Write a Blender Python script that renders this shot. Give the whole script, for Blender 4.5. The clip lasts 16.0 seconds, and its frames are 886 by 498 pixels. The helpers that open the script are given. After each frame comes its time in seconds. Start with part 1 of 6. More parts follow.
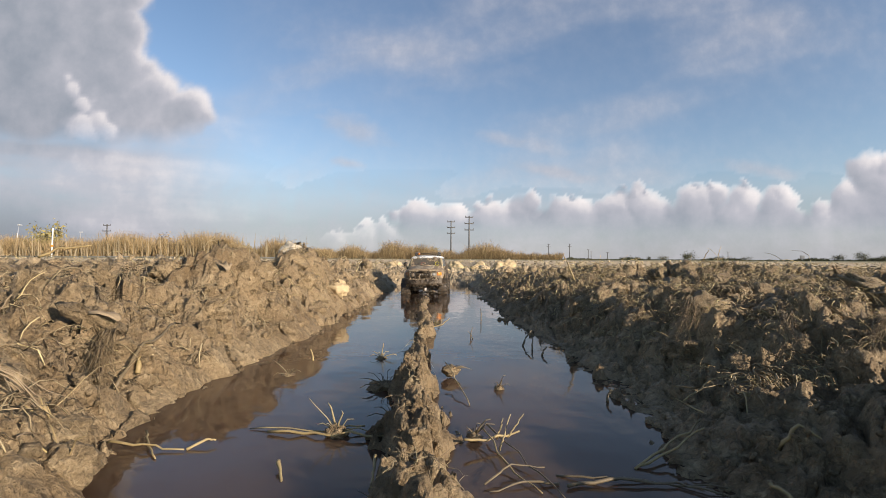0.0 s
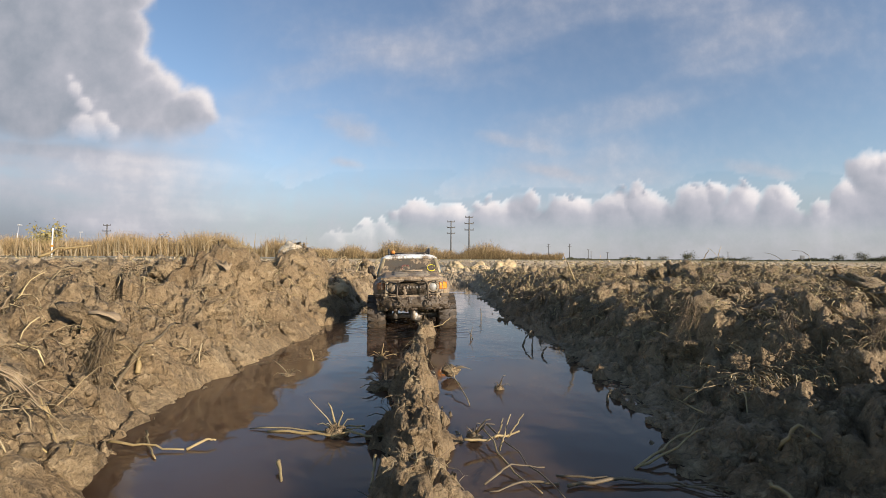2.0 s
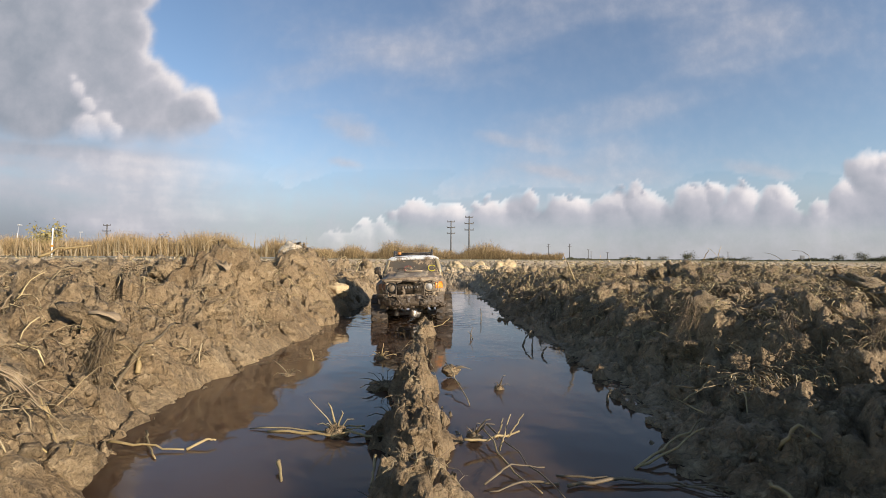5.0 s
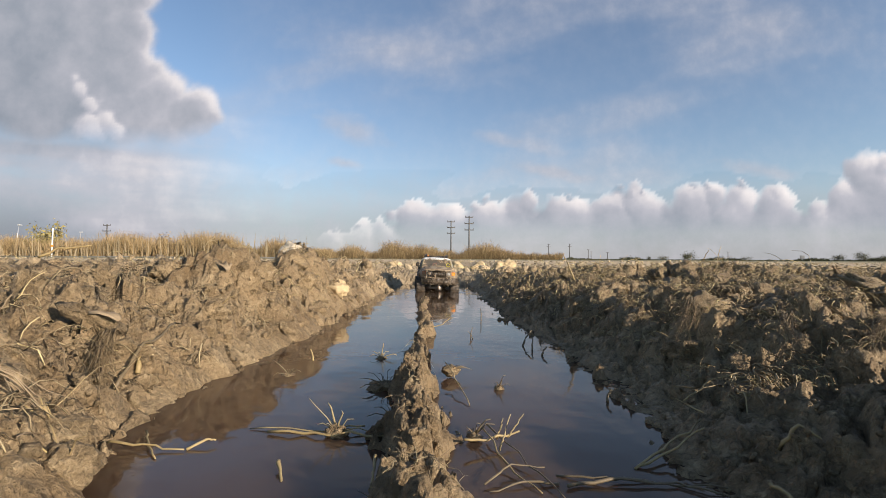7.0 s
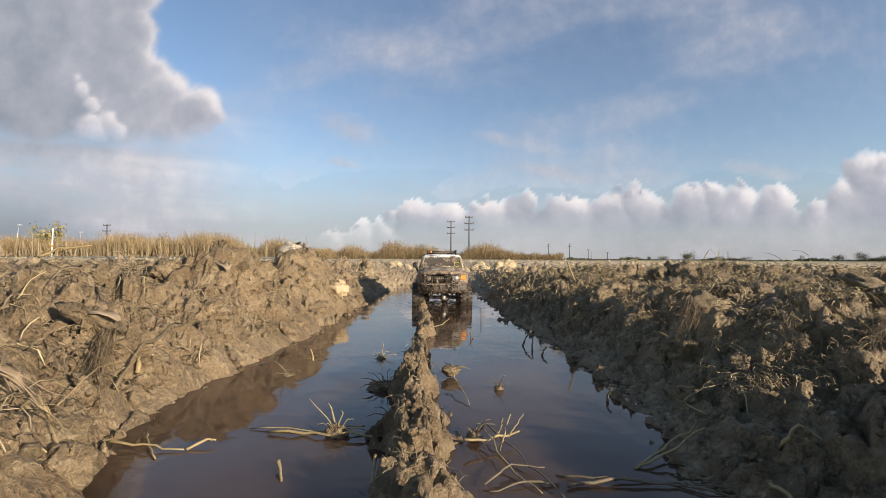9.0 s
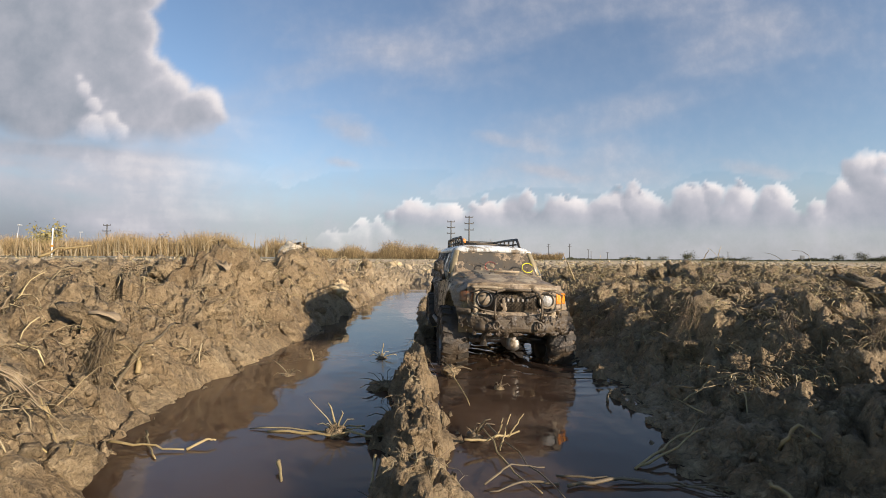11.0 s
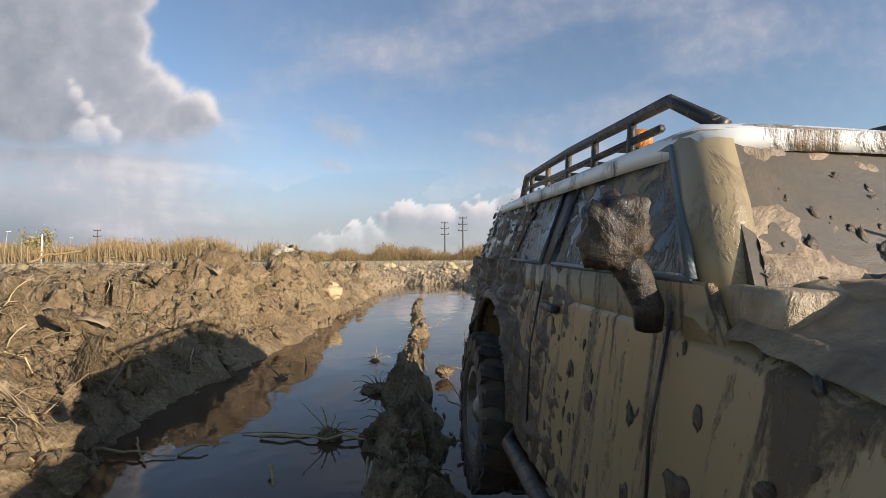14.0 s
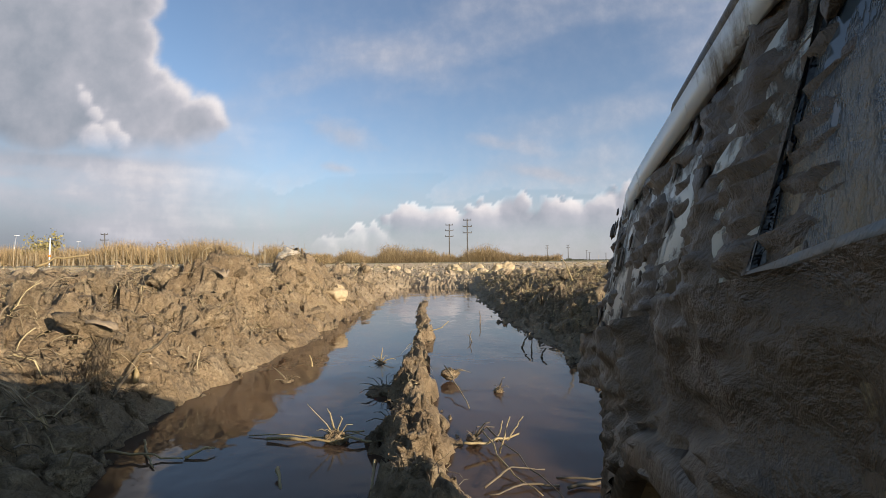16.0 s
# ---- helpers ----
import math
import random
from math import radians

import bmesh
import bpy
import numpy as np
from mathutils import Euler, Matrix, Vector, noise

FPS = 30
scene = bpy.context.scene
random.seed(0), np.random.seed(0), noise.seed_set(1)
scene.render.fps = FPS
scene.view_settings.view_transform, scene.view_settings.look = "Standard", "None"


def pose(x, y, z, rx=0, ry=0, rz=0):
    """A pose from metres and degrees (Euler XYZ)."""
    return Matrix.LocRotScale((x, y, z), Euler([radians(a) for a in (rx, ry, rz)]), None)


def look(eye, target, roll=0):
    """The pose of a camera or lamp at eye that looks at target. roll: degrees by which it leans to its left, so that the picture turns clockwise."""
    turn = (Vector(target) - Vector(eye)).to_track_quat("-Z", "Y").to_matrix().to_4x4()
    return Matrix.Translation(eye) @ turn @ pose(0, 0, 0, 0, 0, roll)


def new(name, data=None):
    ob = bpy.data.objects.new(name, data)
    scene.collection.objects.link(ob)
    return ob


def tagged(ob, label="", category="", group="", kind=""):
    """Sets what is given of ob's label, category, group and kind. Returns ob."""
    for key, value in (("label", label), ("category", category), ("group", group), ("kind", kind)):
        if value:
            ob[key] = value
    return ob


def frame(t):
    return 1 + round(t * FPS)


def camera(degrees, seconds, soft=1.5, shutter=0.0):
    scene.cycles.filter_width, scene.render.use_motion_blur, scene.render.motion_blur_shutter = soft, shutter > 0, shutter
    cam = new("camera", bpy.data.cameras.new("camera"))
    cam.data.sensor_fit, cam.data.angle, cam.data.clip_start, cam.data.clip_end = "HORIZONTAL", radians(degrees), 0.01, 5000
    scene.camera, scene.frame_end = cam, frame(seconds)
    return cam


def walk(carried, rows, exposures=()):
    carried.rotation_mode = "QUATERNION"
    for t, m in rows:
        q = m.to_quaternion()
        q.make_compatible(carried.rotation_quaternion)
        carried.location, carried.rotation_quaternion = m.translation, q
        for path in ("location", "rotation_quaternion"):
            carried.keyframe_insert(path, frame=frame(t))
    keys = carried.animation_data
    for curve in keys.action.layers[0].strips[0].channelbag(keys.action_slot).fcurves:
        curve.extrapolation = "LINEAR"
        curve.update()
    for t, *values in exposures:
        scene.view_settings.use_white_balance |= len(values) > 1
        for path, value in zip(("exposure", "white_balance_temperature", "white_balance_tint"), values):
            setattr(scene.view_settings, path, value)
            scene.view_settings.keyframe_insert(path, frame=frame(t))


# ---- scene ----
cam = camera(88.3, 16.0, soft=0.7)
EYE_H = 0.17


def view(dx=0.0, yaw=0.0, pitch=1.2, lean=0.35):
    """The camera's pose: slid dx metres, yaw degrees to the right, pitch degrees up."""
    a, b = radians(yaw), radians(pitch)
    eye = Vector((dx, 0, EYE_H))
    return look(eye, eye + Vector((math.sin(a) * math.cos(b), math.cos(a) * math.cos(b), math.sin(b))), lean)


# the passing truck knocks the camera from 13.6 s on
walk(cam, [(0.0, view()), (6.0, view()), (13.5, view()),
           (14.0, view(0.003, 0.75, 1.33, -0.43)), (14.5, view(0.007, 0.9, 1.28, -2.3)),
           (15.0, view(0.002, 0.11, 1.83, -0.55)), (15.5, view(0.002, 0.18, 1.68, -0.65)),
           (16.0, view(0.002, 0.18, 1.61, -0.65))],
     exposures=[(0.0, 0.54, 6830, 14), (16.0, 0.54, 6830, 14)])

# ---- world and sun ----
SUN_AZ = radians(127)      # clockwise from +y: behind the camera, to its right
SUN_EL = radians(16)
world = bpy.data.worlds.new("sky")
scene.world = world
world.use_nodes = True
wn = world.node_tree.nodes
sky = wn.new("ShaderNodeTexSky")
sky.sky_type = "NISHITA"
sky.sun_disc = False
sky.sun_elevation = SUN_EL
sky.sun_rotation = SUN_AZ
sky.air_density, sky.dust_density, sky.ozone_density = 1.0, 0.3, 2.5
wn["Background"].inputs["Strength"].default_value = 0.112
world.node_tree.links.new(sky.outputs["Color"], wn["Background"].inputs["Color"])

sun = new("sun", bpy.data.lights.new("sun", "SUN"))
sun.data.energy = 5.0
sun.data.angle = radians(0.6)
sun.data.color = (1.0, 0.92, 0.80)
sun.matrix_world = look((math.sin(SUN_AZ) * 50, math.cos(SUN_AZ) * 50, math.tan(SUN_EL) * 50), (0, 0, 0))
scene.view_settings.exposure = 0.5


# ---- materials ----
class Mat:
    """A small builder of node materials."""

    def __init__(self, name):
        self.m = bpy.data.materials.new(name)
        self.m.use_nodes = True
        self.t = self.m.node_tree
        self.b = self.t.nodes["Principled BSDF"]
        self.coord = self.t.nodes.new("ShaderNodeTexCoord")

    def node(self, kind, **sets):
        n = self.t.nodes.new(kind)
        for k, v in sets.items():
            n.inputs[k].default_value = v
        return n

    def link(self, a, b):
        self.t.links.new(a, b)

    def noise(self, scale, detail=6.0, rough=0.6, stretch=None, distort=0.0):
        n = self.node("ShaderNodeTexNoise", Scale=scale, Detail=detail, Roughness=rough, Distortion=distort)
        if stretch:
            mp = self.node("ShaderNodeMapping", Scale=stretch)
            self.link(self.coord.outputs["Object"], mp.inputs["Vector"])
            self.link(mp.outputs["Vector"], n.inputs["Vector"])
        else:
            self.link(self.coord.outputs["Object"], n.inputs["Vector"])
        return n.outputs["Fac"]

    def ramp(self, fac, stops):
        r = self.t.nodes.new("ShaderNodeValToRGB")
        e = r.color_ramp.elements
        while len(e) < len(stops):
            e.new(0.5)
        for el, (p, c) in zip(e, stops):
            el.position = p
            el.color = (*c, 1) if len(c) == 3 else (c[0], c[0], c[0], 1)
        self.link(fac, r.inputs["Fac"])
        return r.outputs["Color"]

    def mix(self, fac, a, b):
        n = self.t.nodes.new("ShaderNodeMix")
        n.data_type = "RGBA"
        for v, i in ((fac, 0), (a, 6), (b, 7)):
            if isinstance(v, (int, float)):
                n.inputs[i].default_value = v
            elif isinstance(v, tuple):
                n.inputs[i].default_value = (*v, 1)
            else:
                self.link(v, n.inputs[i])
        return n.outputs[2]

    def math(self, op, a, b=0.0):
        n = self.t.nodes.new("ShaderNodeMath")
        n.operation = op
        for v, i in ((a, 0), (b, 1)):
            if isinstance(v, (int, float)):
                n.inputs[i].default_value = v
            else:
                self.link(v, n.inputs[i])
        return n.outputs[0]

    def bump(self, height, dist, strength=1.0):
        n = self.node("ShaderNodeBump", Strength=strength, Distance=dist)
        self.link(height, n.inputs["Height"])
        self.link(n.outputs["Normal"], self.b.inputs["Normal"])

    def set(self, **v):
        for k, x in v.items():
            s = self.b.inputs[k.replace("_", " ")]
            if isinstance(x, tuple):
                s.default_value = (*x, 1)
            elif isinstance(x, (int, float)):
                s.default_value = x
            else:
                self.link(x, s)
        return self


def mat_mud(name, wet, dry, pale, scale=1.0, spread=True):
    """Churned clay: wet and dry patches, fibres, fine grain with crevice shade in its colour; paler and drier down the
    field where spread.
    """
    k = Mat(name)
    big = k.noise(5 * scale, 5, 0.6)
    mid = k.noise(34 * scale, 6, 0.65)
    fine = k.noise(260 * scale, 4, 0.7)
    col = k.mix(k.ramp(big, [(0.35, (0,)), (0.65, (1,))]), wet, dry)
    col = k.mix(k.ramp(mid, [(0.5, (0,)), (0.72, (0.75,))]), col, pale)
    # hollows of the fine grain and grit darkened in the colour, as shade in crevices
    col = k.mix(k.ramp(fine, [(0.3, (0.35,)), (0.55, (0,))]), col, tuple(0.45 * c for c in wet))
    grit = k.noise(110 * scale, 5, 0.75, None, 1.2)
    col = k.mix(k.ramp(grit, [(0.36, (0.62,)), (0.49, (0,))]), col, tuple(0.42 * c for c in wet))
    col = k.mix(k.ramp(grit, [(0.57, (0,)), (0.69, (0.5,))]), col, tuple(min(1, 1.12 * c) for c in pale))
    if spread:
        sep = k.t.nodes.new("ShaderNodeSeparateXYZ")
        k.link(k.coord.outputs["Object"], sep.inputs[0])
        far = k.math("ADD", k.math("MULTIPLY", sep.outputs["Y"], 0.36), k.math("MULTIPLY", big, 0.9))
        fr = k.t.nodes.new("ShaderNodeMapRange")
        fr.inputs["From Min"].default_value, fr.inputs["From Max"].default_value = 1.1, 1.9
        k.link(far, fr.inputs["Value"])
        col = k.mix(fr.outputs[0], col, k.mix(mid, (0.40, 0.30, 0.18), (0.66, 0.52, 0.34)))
        gr = k.t.nodes.new("ShaderNodeMapRange")
        gr.inputs["From Min"].default_value, gr.inputs["From Max"].default_value = 22, 34
        k.link(sep.outputs["Y"], gr.inputs["Value"])
        col = k.mix(gr.outputs[0], col, k.mix(k.noise(0.4, 5), (0.20, 0.17, 0.07), (0.30, 0.24, 0.11)))
    k.set(Base_Color=col, Roughness=k.ramp(mid, [(0.3, (0.42,)), (0.6, (0.8,))]))
    k.b.inputs["Specular IOR Level"].default_value = 0.35
    k.bump(k.math("ADD", k.math("MULTIPLY", mid, 1.0), k.math("ADD", k.math("MULTIPLY", grit, 0.6), k.math("MULTIPLY", fine, 0.25))), 0.016 / scale)
    return k.m


MUD = mat_mud("mud", (0.246, 0.166, 0.087), (0.424, 0.304, 0.170), (0.60, 0.455, 0.270))
MUD_CLOD = mat_mud("mud_clod", (0.215, 0.149, 0.078), (0.41, 0.297, 0.167), (0.60, 0.455, 0.272), 1.3)


def mat_plain(name, col, rough=0.5, metal=0.0, vary=0.25, scale=30.0, bump=0.0):
    k = Mat(name)
    n = k.noise(scale, 5, 0.6)
    c = k.mix(n, tuple(x * (1 - vary) for x in col), tuple(min(1, x * (1 + vary)) for x in col))
    k.set(Base_Color=c, Roughness=rough, Metallic=metal)
    if bump:
        k.bump(n, bump)
    return k.m


def mat_island(name, a, b, rough=0.7):
    """Colour that differs from piece to piece of one mesh."""
    k = Mat(name)
    g = k.t.nodes.new("ShaderNodeNewGeometry")
    c = k.mix(g.outputs["Random Per Island"], a, b)
    c = k.mix(k.ramp(k.noise(60, 4), [(0.4, (0,)), (0.7, (0.6,))]), c, (0.12, 0.09, 0.055))
    k.set(Base_Color=c, Roughness=rough)
    return k.m


def mat_muddy(name, col, mud_from, mud_to, rough=0.4, metal=0.0, scale=22.0, mud=(0.20, 0.148, 0.092), streak=(1, 1, 0.3), relief=0.0008):
    """Paint, glass or metal with dried mud over part of it, in patches and downward runs."""
    k = Mat(name)
    n = k.noise(scale, 7, 0.68, streak, 0.6)
    n2 = k.noise(scale * 5, 5, 0.7)
    f = k.ramp(k.math("ADD", k.math("MULTIPLY", n, 0.8), k.math("MULTIPLY", n2, 0.2)), [(mud_from, (0,)), (mud_to, (1,))])
    mc = k.mix(n2, tuple(0.55 * c for c in mud), tuple(1.35 * c for c in mud))
    base = k.mix(k.noise(9, 4), tuple(0.86 * c for c in col), col)
    k.set(Base_Color=k.mix(f, base, mc), Metallic=metal)
    k.set(Roughness=k.ramp(f, [(0.0, (rough,)), (1.0, (0.62,))]))
    k.bump(k.math("ADD", k.math("MULTIPLY", f, 1.0), k.math("MULTIPLY", k.math("MULTIPLY", n2, f), 0.6)), relief)
    return k.m


# body sides: sand paint and its mud darkened, shade put into the colour
PAINT_SHADED = mat_muddy("sand_paint_shaded", (0.29, 0.215, 0.112), 0.50, 0.58, 0.35, scale=85, streak=(1, 1, 0.10), mud=(0.080, 0.054, 0.031), relief=0.0003)
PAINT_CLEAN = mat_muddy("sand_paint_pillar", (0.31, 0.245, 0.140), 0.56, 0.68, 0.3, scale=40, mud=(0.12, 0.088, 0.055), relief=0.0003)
# same sand paint and mud lightened for the sunlit front
PAINT_LIT = mat_muddy("sand_paint_lit", (0.45, 0.355, 0.23), 0.42, 0.62, 0.4, scale=34, mud=(0.22, 0.160, 0.100), streak=(1, 1, 0.7))
ROOF_WHITE = mat_muddy("white_roof_paint", (0.78, 0.78, 0.75), 0.51, 0.60, 0.3, scale=34)
REAR_WHITE = mat_muddy("splashed_white_paint", (0.66, 0.65, 0.60), 0.46, 0.54, 0.35, scale=60, mud=(0.12, 0.088, 0.055), streak=(1, 1, 0.7))
GLASS = mat_muddy("muddy_glass", (0.07, 0.066, 0.055), 0.30, 0.60, 0.5, scale=30, mud=(0.098, 0.073, 0.046), streak=(1, 1, 0.8), relief=0.00025)
SIDE_GLASS = mat_muddy("tinted_glass", (0.05, 0.065, 0.075), 0.44, 0.58, 0.10, scale=30, mud=(0.22, 0.165, 0.10))
DOOR_GLASS = mat_muddy("muddy_door_glass", (0.060, 0.062, 0.055), 0.46, 0.58, 0.08, scale=55, mud=(0.22, 0.162, 0.094), streak=(1, 1, 0.8))
# lighter copy of the caked mud, sunlight put into its colour for the front
CAKE_LIT = mat_muddy("caked_mud_lit", (0.14, 0.100, 0.061), 0.38, 0.62, 0.36, scale=60, mud=(0.33, 0.243, 0.153), streak=(1, 1, 1), relief=0.0006)
BLACK = mat_muddy("black_plastic", (0.025, 0.024, 0.023), 0.48, 0.64, 0.45)
TRIM_BLUE = mat_muddy("window_trim", (0.10, 0.14, 0.17), 0.50, 0.70, 0.5)
RUBBER = mat_muddy("tyre_rubber", (0.022, 0.021, 0.02), 0.34, 0.54, 0.5, scale=40, streak=(1, 1, 1), mud=(0.070, 0.052, 0.033))
RIM = mat_muddy("rim_metal", (0.45, 0.44, 0.42), 0.38, 0.58, 0.35, 0.8, 40)
STEEL = mat_muddy("axle_metal", (0.62, 0.61, 0.58), 0.42, 0.6, 0.3, 0.9, 40)
BUMPER = mat_muddy("bumper", (0.10, 0.076, 0.050), 0.34, 0.55, 0.45, scale=36, mud=(0.110, 0.079, 0.048))
# mud dark from wetness, with the flanks' shade also put into its colour
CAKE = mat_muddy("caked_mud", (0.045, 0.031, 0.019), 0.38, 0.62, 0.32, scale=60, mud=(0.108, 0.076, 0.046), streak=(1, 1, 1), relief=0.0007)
MIRROR = mat_muddy("mirror_shell", (0.022, 0.020, 0.018), 0.44, 0.60, 0.30, scale=70, mud=(0.105, 0.074, 0.044), streak=(1, 1, 1), relief=0.0004)
AMBER = mat_muddy("amber_lens", (0.85, 0.27, 0.03), 0.52, 0.72, 0.2, scale=40)
AMBER_DIRTY = mat_muddy("amber_lens_dirty", (0.50, 0.13, 0.02), 0.36, 0.58, 0.25, scale=40)
LAMP = mat_muddy("lamp_lens", (0.42, 0.41, 0.38), 0.44, 0.62, 0.12, scale=40)
LAMP_DIRTY = mat_muddy("lamp_lens_dirty", (0.38, 0.36, 0.31), 0.34, 0.52, 0.2, scale=44)
CHROME = mat_plain("lamp_reflector", (0.8, 0.8, 0.8), 0.15, 1.0, 0.1)
YELLOW = mat_plain("yellow_cord", (0.75, 0.70, 0.03), 0.45)
RED = mat_plain("red_cord", (0.22, 0.05, 0.04), 0.5)
LETTER = mat_muddy("grille_badge", (0.42, 0.40, 0.36), 0.42, 0.60, 0.4, scale=60)
STRAW = mat_island("straw", (0.30, 0.21, 0.10), (0.66, 0.53, 0.27))
ROOT = mat_island("root_fibre", (0.17, 0.12, 0.07), (0.46, 0.36, 0.20))
STEM = mat_plain("plant_stem", (0.33, 0.24, 0.108), 0.6, 0, 0.45, 90)
SHEATH = mat_plain("withered_leaf", (0.27, 0.20, 0.12), 0.7, 0, 0.4, 70, 0.001)
STEM_DARK = mat_plain("rotten_stem", (0.15, 0.110, 0.060), 0.6, 0, 0.5, 90)
WOOD = mat_plain("weathered_pole_wood", (0.09, 0.085, 0.08), 0.85, 0, 0.3, 4)
PALE_CLOD = mat_plain("pale_clay", (0.47, 0.40, 0.30), 0.85, 0, 0.35, 40, 0.006)
YELLOW_CLAY = mat_plain("yellow_clay", (0.46, 0.345, 0.195), 0.85, 0, 0.4, 30, 0.006)


def mat_water():
    k = Mat("muddy_water")
    silt = k.noise(3.5, 4, 0.6, (1.6, 0.7, 1))
    k.set(Base_Color=k.mix(silt, (0.066, 0.039, 0.024), (0.098, 0.059, 0.037)), Roughness=0.03, IOR=1.33, Subsurface_Weight=0.75, Subsurface_Scale=0.09)
    k.b.subsurface_method = "BURLEY"
    k.b.inputs["Subsurface Radius"].default_value = (1.0, 0.75, 0.55)
    k.bump(k.math("ADD", k.noise(9, 3, 0.5, (1, 0.6, 1)), k.math("MULTIPLY", k.noise(45, 2, 0.5), 0.12)), 0.0035, 0.55)
    return k.m


WATER = mat_water()


# ---- mesh helpers ----
def mesh_ob(name, bm, material, smooth=True):
    me = bpy.data.meshes.new(name)
    bm.normal_update()
    bm.to_mesh(me)
    bm.free()
    me.materials.append(material)
    if smooth:
        me.shade_smooth()
    return new(name, me)


def part(name, bm, material, parent, label="", smooth=True):
    """Link a bmesh as one mesh object under a thing or a part."""
    ob = mesh_ob(name, bm, material, smooth)
    ob.parent = parent
    if label:
        tagged(ob, label)
    return ob


def raw_mesh(name, verts, faces, material, smooth=True):
    """One mesh from arrays: verts (n, 3), faces (m, 3) or (m, 4)."""
    me = bpy.data.meshes.new(name)
    n, (m, k) = len(verts), faces.shape
    me.vertices.add(n)
    me.vertices.foreach_set("co", np.asarray(verts, np.float32).ravel())
    me.loops.add(m * k)
    me.loops.foreach_set("vertex_index", faces.astype(np.int32).ravel())
    me.polygons.add(m)
    me.polygons.foreach_set("loop_start", np.arange(0, m * k, k, dtype=np.int32))
    me.update(calc_edges=True)
    me.validate()
    me.materials.append(material)
    if smooth:
        me.shade_smooth()
    return new(name, me)


def box(bm, x0, x1, y0, y1, z0, z1, bevel=0.0, seg=2):
    r = bmesh.ops.create_cube(bm, size=1, matrix=Matrix.Translation(((x0 + x1) / 2, (y0 + y1) / 2, (z0 + z1) / 2))
                              @ Matrix.Diagonal((x1 - x0, y1 - y0, z1 - z0, 1)))
    if bevel:
        es = list({e for v in r["verts"] for e in v.link_edges})
        bmesh.ops.bevel(bm, geom=es, offset=bevel, segments=seg, affect="EDGES", profile=0.6)
    return bm


def tube(bm, pts, r, sides=8, r_end=None, wob=0.0, rng=None):
    """A round bar along pts, tapering from r to r_end."""
    pts = [Vector(p) for p in pts]
    r_end = r if r_end is None else r_end
    rings = []
    for i, p in enumerate(pts):
        d = (pts[min(i + 1, len(pts) - 1)] - pts[max(i - 1, 0)]).normalized()
        a = d.cross(Vector((0, 0, 1)) if abs(d.z) < 0.9 else Vector((1, 0, 0))).normalized()
        b = d.cross(a)
        q = r + (r_end - r) * i / (len(pts) - 1)
        if wob and rng:
            q *= 1 + rng.uniform(-wob, wob)
        rings.append([bm.verts.new(p + (a * math.cos(t) + b * math.sin(t)) * q)
                      for t in (2 * math.pi * j / sides for j in range(sides))])
    for u, v in zip(rings, rings[1:]):
        for j in range(sides):
            bm.faces.new((u[j], u[(j + 1) % sides], v[(j + 1) % sides], v[j]))
    bm.faces.new(rings[0][::-1])
    bm.faces.new(rings[-1])
    return bm


def lathe(bm, prof, seg=32, axis="x", at=(0, 0, 0), closed=False):
    """Turn a profile of (along, radius) round an axis."""
    rings = []
    for s, r in prof:
        ring = []
        for j in range(seg):
            t = 2 * math.pi * j / seg
            c, d = r * math.cos(t), r * math.sin(t)
            p = {"x": (s, c, d), "y": (c, s, d), "z": (c, d, s)}[axis]
            ring.append(bm.verts.new(Vector(p) + Vector(at)))
        rings.append(ring)
    pairs = list(zip(rings, rings[1:])) + ([(rings[-1], rings[0])] if closed else [])
    for u, v in pairs:
        for j in range(seg):
            bm.faces.new((u[j], u[(j + 1) % seg], v[(j + 1) % seg], v[j]))
    if not closed:
        bm.faces.new(rings[0][::-1])
        bm.faces.new(rings[-1])
    bmesh.ops.recalc_face_normals(bm, faces=bm.faces)
    return bm


def slab(bm, corners, thick):
    """A flat panel from a ring of corners, given thickness along its inner side."""
    vs = [Vector(c) for c in corners]
    n = (vs[1] - vs[0]).cross(vs[2] - vs[0]).normalized() * thick
    a = [bm.verts.new(v) for v in vs]
    b = [bm.verts.new(v - n) for v in vs]
    bm.faces.new(a)
    bm.faces.new(b[::-1])
    for i in range(len(a)):
        j = (i + 1) % len(a)
        bm.faces.new((a[j], a[i], b[i], b[j]))
    return bm


# ---- noise on arrays ----
def hash2(i, j, s):
    h = (i.astype(np.int64) * 374761393 + j.astype(np.int64) * 668265263 + s * 974711) & 0x7FFFFFFF
    h = ((h ^ (h >> 13)) * 1274126177) & 0x7FFFFFFF
    return ((h ^ (h >> 16)) & 0xFFFFFF) / float(0xFFFFFF)


def vnoise(x, y, s=0):
    i, j = np.floor(x), np.floor(y)
    u, v = x - i, y - j
    u, v = u * u * u * (u * (u * 6 - 15) + 10), v * v * v * (v * (v * 6 - 15) + 10)
    a = hash2(i, j, s) * (1 - u) + hash2(i + 1, j, s) * u
    b = hash2(i, j + 1, s) * (1 - u) + hash2(i + 1, j + 1, s) * u
    return (a * (1 - v) + b * v) * 2 - 1


def fbm(x, y, octaves=4, s=0, gain=0.5):
    out, amp, tot = 0.0, 1.0, 0.0
    for o in range(octaves):
        c, d = math.cos(o * 1.1), math.sin(o * 1.1)
        out = out + amp * vnoise((x * c - y * d) * 2.03 ** o, (x * d + y * c) * 2.03 ** o, s + o * 17)
        tot += amp
        amp *= gain
    return out / tot


